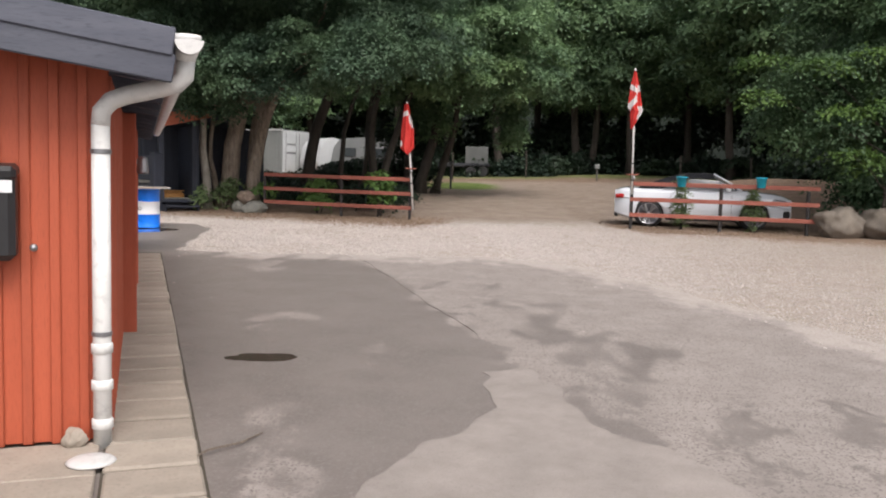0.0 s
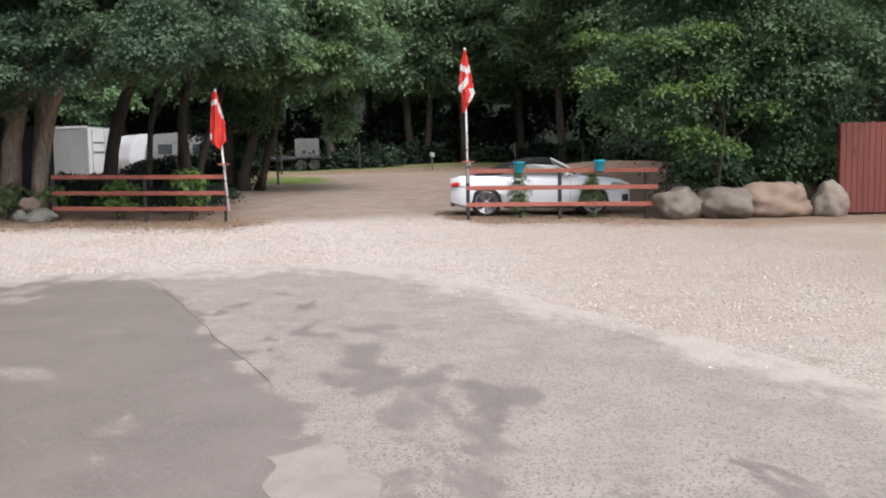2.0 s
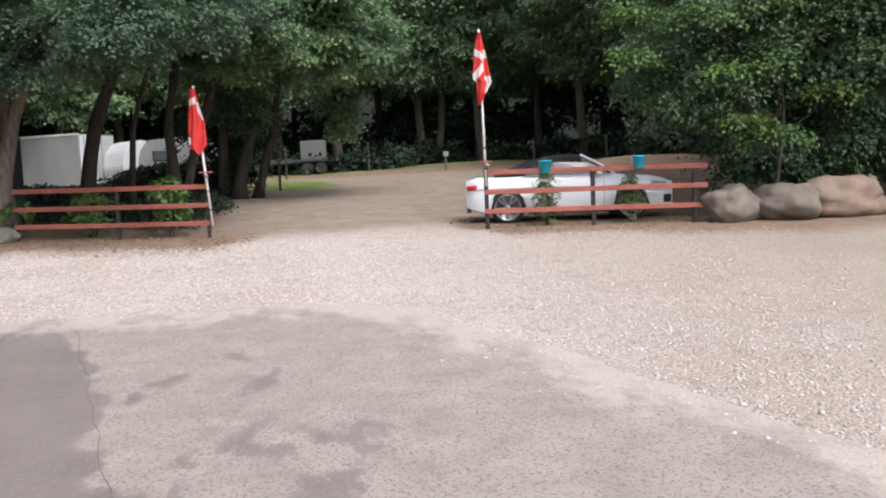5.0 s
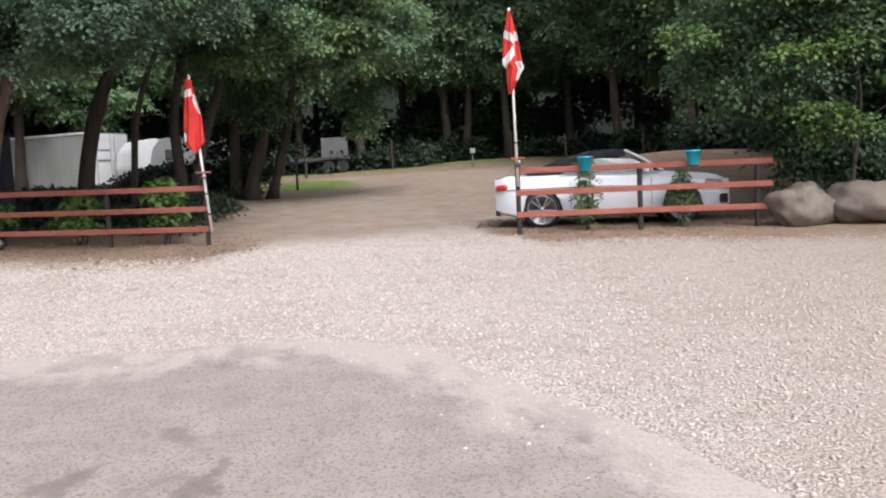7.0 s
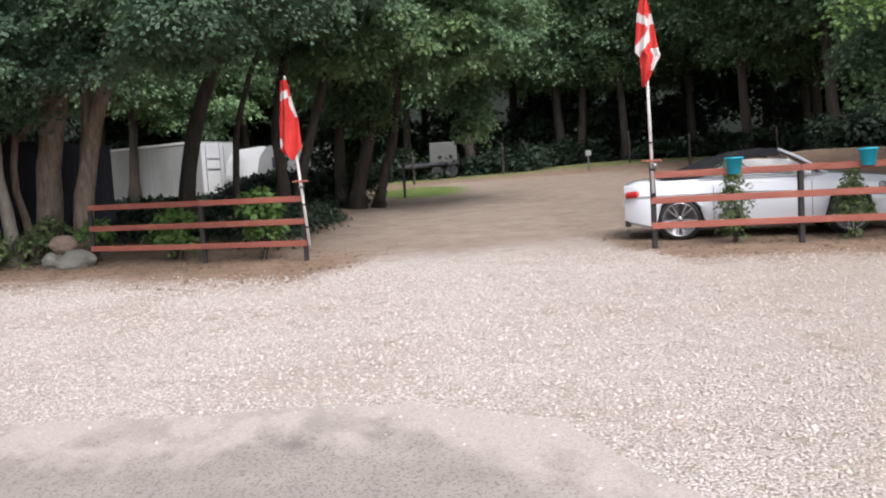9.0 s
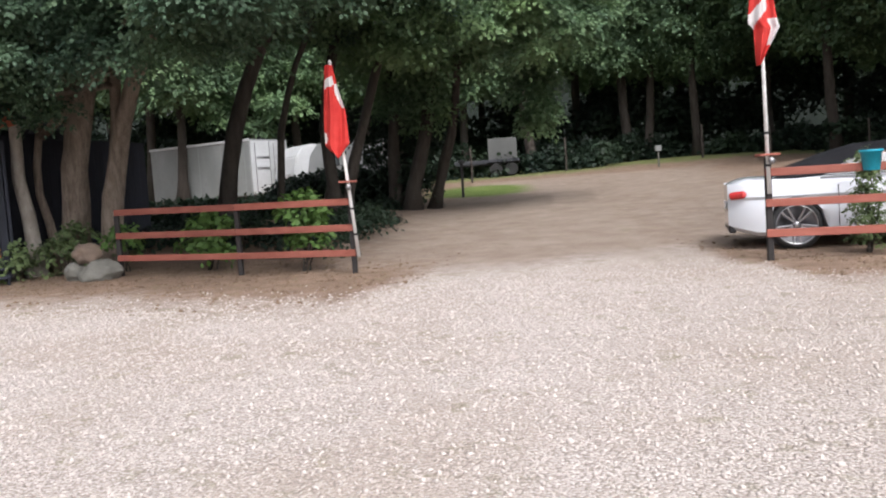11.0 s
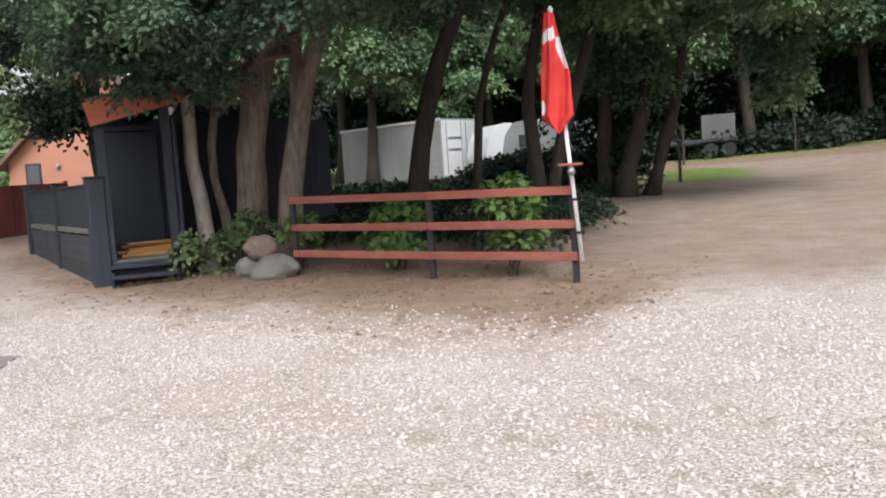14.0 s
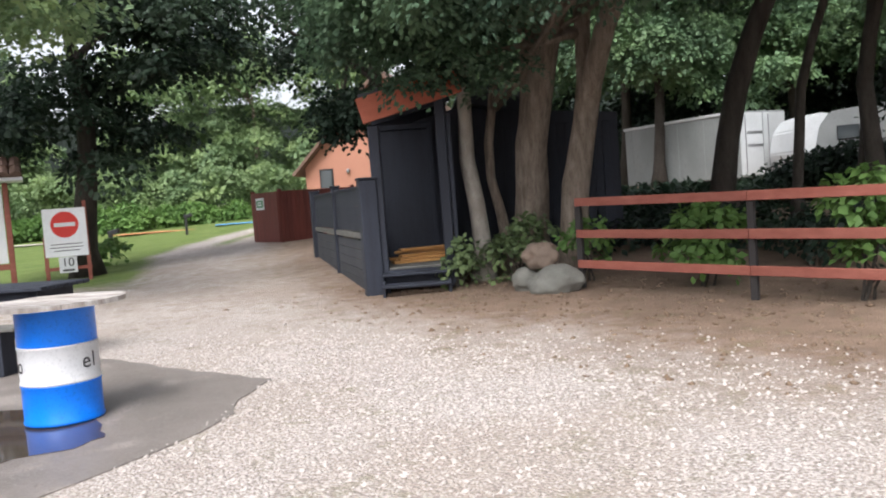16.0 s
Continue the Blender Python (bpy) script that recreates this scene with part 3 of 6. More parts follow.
# ---- foliage ----
def leaves(name, blobs, mat, size=0.12, sprays=5.0, per=24, spread=0.38, seed=1, flat=0.35, shell=(0.7, 1.05), parent=None, label="", droop=0.35, tiers=17):
    """One mesh of many small folded leaves, set in flat sprays on and in the blobs (x, y, z, rx, ry, rz)."""
    rng = np.random.default_rng(seed)
    cs, outs = [], []
    lumps = []
    for bx, by, bz, rx, ry, rz in blobs:             # every blob is broken into uneven flat tiers
        if max(rx, ry, rz) < 0.75:
            lumps.append((bx, by, bz, rx, ry, rz))
            continue
        lumps.append((bx, by, bz, rx * 0.5, ry * 0.5, rz * 0.5))
        for _ in range(tiers):
            d = rng.normal(size=3)
            d /= np.linalg.norm(d)
            f, q = rng.uniform(0.2, 0.42), rng.uniform(0.62, 1.0)
            lumps.append((bx + d[0] * rx * q, by + d[1] * ry * q, bz + d[2] * rz * q, rx * f, ry * f, min(rz, 0.5 * (rx + ry)) * f * 0.55))
    blobs = lumps
    for bx, by, bz, rx, ry, rz in blobs:
        area = 4 * math.pi * (((rx * ry) ** 1.6 + (rx * rz) ** 1.6 + (ry * rz) ** 1.6) / 3) ** (1 / 1.6)
        k = max(6, int(area * sprays))
        d = rng.normal(size=(k, 3))
        low = (d[:, 2] < -0.15) & (rng.random(k) < 0.75)
        d[low, 2] *= -1
        d /= np.linalg.norm(d, axis=1)[:, None]
        r = shell[0] + (shell[1] - shell[0]) * rng.random(k) ** 0.6
        bumpy = 1 + 0.16 * np.sin(d[:, 0] * 5 + seed) * np.sin(d[:, 1] * 6 + 2 * seed) + 0.1 * np.sin(d[:, 2] * 9 + seed)
        cs.append(np.array([bx, by, bz]) + d * (r * bumpy)[:, None] * np.array([rx, ry, rz]))
        outs.append(d)
    c, o = np.concatenate(cs), np.concatenate(outs)
    k = len(c)
    up = np.array([0, 0, 1.0]) + o * np.array([0.9, 0.9, 0.2]) + rng.normal(scale=0.25, size=(k, 3))
    up /= np.linalg.norm(up, axis=1)[:, None]
    a = np.cross(up, rng.normal(size=(k, 3)))
    a /= np.linalg.norm(a, axis=1)[:, None]
    b = np.cross(up, a)
    rad = spread * (0.6 + 0.8 * rng.random(k))
    ang, rr = rng.random((k, per)) * 2 * math.pi, np.sqrt(rng.random((k, per)))
    out_dir = a[:, None] * np.cos(ang)[..., None] + b[:, None] * np.sin(ang)[..., None]
    pos = c[:, None] + out_dir * (rr * rad[:, None])[..., None] + up[:, None] * (rng.normal(scale=flat * 0.3, size=(k, per)) * rad[:, None])[..., None]
    pos[..., 2] -= droop * (rr ** 2) * rad[:, None]
    d = out_dir + rng.normal(scale=0.45, size=(k, per, 3))
    d[..., 2] -= 0.35
    d /= np.linalg.norm(d, axis=2)[..., None]
    nrm = up[:, None] + rng.normal(scale=0.35, size=(k, per, 3))
    s = np.cross(d, nrm)
    s /= np.linalg.norm(s, axis=2)[..., None]
    nn = np.cross(s, d)
    ln = (size * (0.6 + 0.7 * rng.random((k, per))))[..., None]
    p0, p2 = pos, pos + d * ln
    mid = pos + d * ln * 0.5 + nn * ln * 0.12
    v = np.stack([p0, mid - s * ln * 0.36, p2, mid + s * ln * 0.36], axis=2).reshape(-1, 3)
    n = len(v) // 4
    base = np.arange(n, dtype=np.int32)[:, None] * 4
    tri = np.concatenate([base + np.array([0, 1, 2]), base + np.array([0, 2, 3])], axis=1).reshape(-1)
    me = bpy.data.meshes.new(name)
    me.vertices.add(len(v))
    me.vertices.foreach_set("co", v.astype(np.float32).reshape(-1))
    me.loops.add(len(tri))
    me.loops.foreach_set("vertex_index", tri.astype(np.int32))
    me.polygons.add(2 * n)
    me.polygons.foreach_set("loop_start", np.arange(0, 6 * n, 3, dtype=np.int32))
    me.update(calc_edges=True)
    return link_mesh(name, me, mat, parent, label)


def bend(p0, p1, sway, n=7, seed=0.0):
    p0, p1 = Vector(p0), Vector(p1)
    out = []
    for i in range(n):
        f = i / (n - 1)
        q = p0.lerp(p1, f)
        q.x += sway * math.sin(f * math.pi) + 0.12 * noise.noise(Vector((seed, f * 3, 1)))
        q.y += 0.12 * noise.noise(Vector((seed, f * 3, 9)))
        out.append(q)
    return out


def limb(bm, p0, p1, r0, r1, sway=0.2, seed=0.0, seg=10):
    pts = bend(p0, p1, sway, 8, seed)
    tube(pts, [r0 + (r1 - r0) * (i / 7) ** 0.8 for i in range(8)], seg, bm, 0.3)
    return pts


def tree(name, x, y, trunks, blobs, leaf, bark, label, group="", **kw):
    """A tree whose stems (dx, dy, base radius, top dx, top dy, top z, sway) carry limbs and a leafy crown."""
    e = thing(name, pose(x, y, gz(x, y) - 0.05), label, "tree", group)
    for i, (dx, dy, r, tx, ty, tz, sway) in enumerate(trunks):
        bm = bmesh.new()
        pts = limb(bm, (dx, dy, -0.1), (tx, ty, tz), r, r * 0.55, sway, x + i * 3.1)
        for v in bm.verts:                       # root flare
            if v.co.z < 0.5:
                f = 1 + 0.55 * (1 - max(v.co.z, 0) / 0.5) ** 2
                v.co.x, v.co.y = dx + (v.co.x - dx) * f, dy + (v.co.y - dy) * f
        rng = random.Random(int(x * 31 + y * 7 + i))
        for k in range(3):
            src = pts[rng.randint(5, 7)]
            b = blobs[rng.randrange(len(blobs))]
            end = Vector((b[0] + rng.uniform(-0.4, 0.4) * b[3], b[1] + rng.uniform(-0.4, 0.4) * b[4], b[2] + rng.uniform(-0.1, 0.4) * b[5]))
            limb(bm, src, end, r * 0.45, 0.025, rng.uniform(-0.3, 0.3), k + x, 7)
        part("trunk", bm, bark, e, smooth=True)
    leaves("crown", blobs, leaf, parent=e, seed=int(abs(x * 13 + y * 5)) + 1, **kw)
    return e


# ---- fences ----
def rail_fence(name, posts, rails, post_h, label, ends=(0.0, 0.0)):
    """Posts joined by three boards nailed to the yard side."""
    e = thing(name, pose(posts[0][0], posts[0][1], gz(*posts[0])), label, "fence")
    inv = e.matrix_world.inverted()
    for i, (x, y) in enumerate(posts):
        bm = box(0.075, 0.075, post_h[i] + 0.2, at(x, y, gz(x, y) + post_h[i] / 2 - 0.1), 0.008)
        p = part("post", bm, FENCE_POST, e)
        p.matrix_parent_inverse = inv
    a, b = Vector(posts[0]), Vector(posts[-1])
    d = (b - a).normalized()
    a, b = a - d * ends[0], b + d * ends[1]
    side = Vector((d.y, -d.x)) if d.x > 0 else Vector((-d.y, d.x))
    ang = math.degrees(math.atan2(d.y, d.x))
    mids = [a] + [Vector(p) for p in posts[1:-1]] + [b]
    for h in rails:
        for p, q in zip(mids, mids[1:]):
            dd = (q - p)
            ang = math.degrees(math.atan2(dd.y, dd.x))
            c = (p + q) / 2 + side * 0.053
            z0, z1 = gz(*p) + h, gz(*q) + h
            tilt = math.degrees(math.atan2(z1 - z0, dd.length))
            bm = box(dd.length - 0.004, 0.028, 0.1, at(c.x, c.y, (z0 + z1) / 2, 0, 0, ang) @ at(0, 0, 0, 0, -tilt, 0), 0.006)
            for v in bm.verts:
                v.co.z += 0.006 * noise.noise(v.co * 2.0)
            r = part("rail", bm, RAIL, e)
            r.matrix_parent_inverse = inv
    return e


RIGHT_POSTS = [(4.66, 21.19), (6.74, 20.74), (8.62, 20.16)]
rail_fence("rail_fence", [tuple(FENCE_A), tuple(FENCE_M), tuple(FENCE_B)], (0.30, 0.67, 1.05), (1.18, 1.0, 1.0), "red-brown three-rail fence on black posts under the trees", (0.06, 0.0))
rail_fence("rail_fence", RIGHT_POSTS, (0.345, 0.73, 1.12), (1.30, 1.1, 1.05), "red-brown three-rail fence on black posts before a parked car", (0.04, 0.25))


def flag_pole(x, y, foot, top, flag_len, cut, white, label):
    """A white pole strapped to a fence post, with a bracket board and a limp flag."""
    e = thing("flagpole", pose(x, y, gz(x, y)), label, "flagpole", "flagpoles at the drive")
    foot, top = Vector(foot), Vector(top)
    part("pole", tube([foot, foot.lerp(top, 0.5), top], [0.026, 0.024, 0.02], 12), WHITE_PVC, e, smooth=True)
    part("finial", lathe([(0.004, -0.03), (0.026, -0.02), (0.03, 0.0), (0.02, 0.025), (0.004, 0.035)], 12), WHITE_PVC, e, smooth=True).matrix_local = Matrix.Translation(top)
    f = (1.34 - foot.z) / (top.z - foot.z)
    q = foot.lerp(top, f)
    part("bracket_board", box(0.27, 0.16, 0.03, at(q.x, q.y, q.z, 0, 0, 8)), RAIL, e)
    part("knob", lathe([(0.004, -0.05), (0.035, -0.035), (0.045, 0.0), (0.03, 0.035), (0.004, 0.045)], 14), STEEL, e, smooth=True).matrix_local = at(q.x + 0.02, q.y - 0.09, q.z - 0.075)
    for h in (0.35, 0.75):
        q = foot.lerp(top, h / 3.0)
        part("strap", lathe([(0.03, -0.015), (0.036, -0.012), (0.036, 0.012), (0.03, 0.015)], 14), BLACK_PLASTIC, e).matrix_local = Matrix.Translation(q)
    n, k, t = 60, 36, []
    bm = bmesh.new()
    vs, lefts, rights = cut
    for i in range(n + 1):
        v = i / n
        q = top.lerp(foot, (0.05 + v * flag_len) / (top - foot).length)
        lo, hi = float(np.interp(v, vs, lefts)), float(np.interp(v, vs, rights))
        mid = top.x - 0.01
        row = []
        for j in range(k + 1):
            u = j / k
            fold = 0.05 * math.sin(u * 9.0 + v * 2.5) * (0.3 + 0.7 * v) + 0.015 * math.sin(u * 21 + v * 7)
            row.append(bm.verts.new((mid + lo + (hi - lo) * u, q.y - 0.06 + fold - 0.05 * math.sin(u * 3.1), q.z)))
        t.append(row)
    for i in range(n):
        for j in range(k):
            face = bm.faces.new((t[i][j], t[i + 1][j], t[i + 1][j + 1], t[i][j + 1]))
            face.material_index = 1 if white((j + 0.5) / k, (i + 0.5) / n) else 0
    part("flag", bm, [FLAG_RED, FLAG_WHITE], e, "limp red flag with a white cross", smooth=True)
    return e


def left_white(u, v):
    return (0.13 < v - 0.04 * (0.5 - u) < 0.23 and 0.04 < u < 0.78) or (0.2 < v < 0.47 and u > 0.70 + 0.22 * abs(v - 0.3) / 0.17 * 0.8) or (0.71 < v < 0.84 and u < 0.14 - abs(v - 0.78))


def right_white(u, v):
    a = v - 0.12 * u
    b = v + 0.26 * u
    return (0.21 < a < 0.31 and u < 0.72) or (0.24 < v < 0.35 and u > 0.74) or (0.56 < b < 0.69 and u < 0.66) or (0.60 < v < 0.84 and u > 0.66 + 0.10 * (v - 0.6) / 0.24)


flag_pole(-0.91, 22.48, (0.09, -0.12, 0.25), (-0.12, -0.14, 3.05), 1.32, ((0, 0.25, 0.5, 0.85, 0.9, 1.0), (-0.06, -0.095, -0.125, -0.14, -0.09, 0.05), (0.05, 0.115, 0.20, 0.22, 0.16, 0.06)), left_white,
          "white flagpole with a furled red flag strapped to a fence post")
flag_pole(4.66, 21.19, (-0.02, -0.1, 0.85), (-0.06, -0.1, 3.9), 1.40, ((0, 0.25, 0.63, 0.68, 1.0), (-0.03, -0.10, -0.15, -0.085, -0.06), (0.03, 0.11, 0.195, 0.22, -0.03)), right_white,
          "white flagpole with a hanging red and white flag")


def bucket(x, y, z):
    e = thing("bucket", pose(x, y, z), "turquoise plastic bucket hanging on the top rail", "bucket", "buckets on the fence")
    part("shell", lathe([(0.088, 0.0), (0.094, 0.004), (0.122, 0.22), (0.136, 0.22), (0.139, 0.25), (0.126, 0.253), (0.121, 0.225), (0.091, 0.02)], 28), CYAN, e, smooth=True)
    pts = [(0.136 * math.cos(a), 0.03 * math.sin(a), 0.24 - 0.09 * math.sin(a)) for a in np.linspace(0, math.pi, 11)]
    part("handle", tube(pts, [0.004] * 11, 6), STEEL, e)
    return e


# ---- red wooden building ----
def red_building():
    corner = Vector((-1.71, 4.35))
    s = Vector((-0.335, 0.942))                 # along the long side
    ang = math.degrees(math.atan2(s.y, s.x)) - 90
    M0 = pose(corner.x, corner.y, 0.09, 0, 0, ang)   # local: +y along the side, -x along the front
    e = thing("red_building", M0, "low red board-clad wooden building with a grey-blue verge", "building")
    L, W, H, PITCH = 9.5, 5.0, 1.89, 8.0
    slope = math.tan(radians(PITCH))
    core = bmesh.new()
    box(W - 0.08, L - 0.08, H - 0.1, at(-W / 2, L / 2, H / 2 + 0.03), 0, core)
    part("wall", core, RED_WALL, e)
    base = bmesh.new()
    box(W - 0.16, L - 0.16, 0.14, at(-W / 2, L / 2, -0.02), 0.01, base)
    part("plinth", base, PAVER, e)
    x = 0.0
    i = 0
    rng = random.Random(4)
    while x < W - 0.1:                          # front boards, wide boards with cover strips
        w = 0.125
        HH = H + slope * min(x, W - x) + 0.1
        part("board", box(w, 0.022, HH, at(-x - w / 2 - 0.004, -0.012 + 0.04, HH / 2 + 0.02), 0.004), RED_WALL, e)
        part("board", box(0.05, 0.022, HH, at(-x - w - 0.004, -0.034 + 0.04, HH / 2 + 0.018 + rng.uniform(-0.006, 0.006)), 0.005), RED_WALL, e)
        x += w + 0.008
        i += 1
    y = 0.02
    while y < L - 0.1:                          # side boards
        part("board", box(0.022, 0.125, H, at(-0.028, y + 0.062, H / 2 + 0.02), 0.004), RED_WALL, e)
        part("board", box(0.022, 0.05, H, at(-0.006, y + 0.128, H / 2 + 0.02), 0.005), RED_WALL, e)
        y += 0.16
    part("wall_bay", box(0.09, L - 2.9, H - 0.08, at(0.035, 2.9 + (L - 2.9) / 2, H / 2 + 0.03), 0.004), RED_WALL, e)
    for yy in (2.83, 5.7):                      # posts of the bay that stands proud of the side
        part("corner_board", box(0.13, 0.09, H - 0.05, at(0.045, yy, H / 2 + 0.03), 0.006), RED_WALL, e)
    # roof: two slopes over the long axis, overhanging
    for sgn, x0 in ((1, 0.30), (-1, -W - 0.30)):
        mid = -W / 2
        bm = bmesh.new()
        zz = H + 0.13
        rise = abs(mid - x0) * slope
        pr = [(x0, -0.34, zz), (mid, -0.34, zz + rise), (mid, L + 0.34, zz + rise), (x0, L + 0.34, zz)]
        lo = [bm.verts.new(p) for p in pr]
        hi = [bm.verts.new((a, b, c + 0.05)) for a, b, c in pr]
        bm.faces.new(lo[::-1])
        bm.faces.new(hi)
        for k in range(4):
            bm.faces.new((lo[k], lo[(k + 1) % 4], hi[(k + 1) % 4], hi[k]))
        bmesh.ops.recalc_face_normals(bm, faces=bm.faces[:])
        part("roof", bm, ROOF_FELT, e, "dark felt roof slope")
        ln = abs(mid - x0)
        for row in range(2):                    # verge boards
            dz = 0.075 - row * 0.125
            bm = box(ln / math.cos(math.atan(slope)), 0.028, 0.135, at((x0 + mid) / 2, -0.345 - 0.012 * (1 - row), zz + rise / 2 + dz - 0.06, 0, sgn * PITCH, 0), 0.006)
            part("verge_board", bm, GREY_BOARD, e, "grey-blue weathered verge board")
    for k in range(14):                         # rafter tails and eave soffit
        part("rafter", box(0.36, 0.06, 0.10, at(0.12, -0.2 + k * 0.72, H + 0.10, 0, PITCH, 0), 0.005), GREY_BOARD, e)
    part("fascia", box(0.03, L + 0.6, 0.12, at(0.29, L / 2, H + 0.13), 0.005), GREY_BOARD, e)
    return e, M0


bldg, BM = red_building()


def downpipe():
    e = thing("downpipe", BM @ at(0, 0, 0), "white plastic gutter and downpipe with an offset bend", "downpipe")
    px, py = -0.04, -0.075
    part("pipe", tube([(px, py, 0.0), (px, py, 0.8), (px, py, 1.66)], [0.045] * 3, 20), WHITE_PVC, e, smooth=True)
    pts = [(px, py, 1.64), (px + 0.005, py, 1.71), (px + 0.05, py - 0.005, 1.765), (px + 0.12, py - 0.01, 1.795), (0.26, py - 0.12, 1.835), (0.32, py - 0.14, 1.855), (0.355, py - 0.15, 1.89), (0.36, py - 0.15, 1.98)]
    part("offset_bend", tube(pts, [0.046] * len(pts), 20), WHITE_PVC, e, smooth=True)
    part("hopper", lathe([(0.046, 0), (0.05, 0.03), (0.072, 0.11), (0.076, 0.13), (0.068, 0.13), (0.045, 0.02)], 20), WHITE_PVC, e, smooth=True).matrix_local = at(0.36, py - 0.15, 1.96)
    for z in (0.30, 0.49, 0.10):
        part("socket", lathe([(0.046, 0), (0.053, 0.004), (0.053, 0.05), (0.046, 0.055)], 20), WHITE_PVC, e, smooth=True).matrix_local = at(px, py, z)
    for z in (0.58, 1.5):
        b = part("clip", lathe([(0.046, 0), (0.051, 0.002), (0.051, 0.022), (0.046, 0.024)], 20), STEEL, e)
        b.matrix_local = at(px, py, z)
        part("screw", box(0.05, 0.014, 0.012, at(px + 0.07, py + 0.01, z + 0.012)), STEEL, b).matrix_local = b.matrix_local.inverted()
    bm = bmesh.new()                            # half-round gutter
    prof = [(0.065 * math.cos(a), -0.065 * math.sin(a)) for a in np.linspace(0, math.pi, 13)]
    prof += [(0.059 * math.cos(a), -0.059 * math.sin(a)) for a in np.linspace(math.pi, 0, 13)]
    ends = [[bm.verts.new((0.37 + x, yy, 2.05 + z)) for x, z in prof] for yy in (-0.36, 9.4)]
    k = len(prof)
    for i in range(k):
        bm.faces.new((ends[0][i], ends[0][(i + 1) % k], ends[1][(i + 1) % k], ends[1][i]))
    bmesh.ops.recalc_face_normals(bm, faces=bm.faces[:])
    part("gutter", bm, WHITE_PVC, e, smooth=True)
    bm = bmesh.new()
    half = [bm.verts.new((0.37 + 0.068 * math.cos(a), yy, 2.05 - 0.068 * math.sin(a))) for yy in (-0.372, -0.36) for a in np.linspace(0, math.pi, 13)]
    bm.faces.new(half[:13])
    bm.faces.new(half[13:][::-1])
    for i in range(12):
        bm.faces.new((half[i], half[13 + i], half[14 + i], half[i + 1]))
    part("end_cap", bm, WHITE_PVC, e)
    return e


downpipe()


def mailbox():
    e = thing("mailbox", BM @ at(-0.58, -0.04, 0.97), "black plastic mailbox with a white name strip on the wall", "mailbox")
    part("body", box(0.32, 0.14, 0.44, at(0, -0.05, 0.22), 0.03), BLACK_PLASTIC, e)
    part("lid", box(0.335, 0.16, 0.07, at(0, -0.055, 0.43, 8, 0, 0), 0.025), BLACK_PLASTIC, e)
    part("name_strip", box(0.2, 0.004, 0.06, at(0.05, -0.123, 0.36), 0.001), SIGN_WHITE, e, "white paper name strip")


mailbox()
knob = thing("door_knob", BM @ at(-0.35, -0.02, 1.03), "small brass knob on the red boards", "door knob")
part("stem", tube([(0, 0.02, 0), (0, -0.05, 0)], [0.008, 0.008], 10), STEEL, knob)
part("ball", lathe([(0.004, -0.02), (0.018, -0.012), (0.02, 0.0), (0.016, 0.014), (0.004, 0.018)], 14), STEEL, knob, smooth=True).matrix_local = at(0, -0.055, 0, 90, 0, 0)


# ---- car ----
def car_section(x):
    """Half widths and heights of the body at a station x (rear -2.2, front 2.2)."""
    t = x / 2.2
    taper = 1 - 0.10 * max(0.0, t - 0.45) ** 1.2 * 3.0 - 0.22 * max(0.0, -t - 0.7) ** 1.3 * 2
    w = 0.89 * taper
    if x < -1.8:
        w -= 0.17 * ((-x - 1.8) / 0.4) ** 2
    if x > 1.75:
        w -= 0.16 * ((x - 1.75) / 0.45) ** 2
    belt = 0.93 if x < -0.2 else 0.93 - 0.04 * (x + 0.2) - 0.055 * max(0, x - 0.9)
    deck = 0.985 if x < -1.2 else 0.985 - 0.0 * x
    if x > 0.75:
        deck = 0.99 - 0.13 * ((x - 0.75) / 1.4) - 0.10 * max(0, (x - 1.7) / 0.5) ** 2
    if x < -1.9:
        deck = 0.985 - 0.09 * ((-x - 1.9) / 0.3) ** 2
    low = 0.19 + (0.06 * max(0, (x - 1.7) / 0.5)) + 0.10 * max(0, (-x - 1.8) / 0.4)
    return w, low, belt, deck


def wheel(parent, m):
    w = part("wheel", lathe([(0.20, -0.1), (0.30, -0.11), (0.325, -0.085), (0.33, -0.05), (0.33, 0.05), (0.325, 0.085), (0.30, 0.105), (0.27, 0.1), (0.25, 0.04), (0.24, 0.0)], 36), RUBBER, parent, "black tyre on a spoked grey alloy rim", smooth=True)
    w.matrix_local = m
    part("rim", lathe([(0.23, -0.09), (0.262, 0.07), (0.275, 0.104), (0.262, 0.107), (0.248, 0.07), (0.235, 0.02), (0.05, 0.015), (0.05, -0.02)], 36), ALLOY, w, smooth=True)
    part("brake_disc", lathe([(0.03, -0.03), (0.15, -0.03), (0.15, 0.0), (0.03, 0.0)], 28), BLACK_PLASTIC, w)
    for k in range(10):
        a = 36 * k
        sp = box(0.21, 0.03, 0.03, at(0, 0, 0.07, 0, 0, a + (7 if k % 2 else -7)) @ at(0.155, 0, 0.008, 0, -6, 0), 0.006)
        part("spoke", sp, ALLOY, w)
    part("hub_cap", lathe([(0.052, 0.02), (0.05, 0.06), (0.03, 0.075), (0.005, 0.078)], 18), ALLOY, w, smooth=True)
    return w


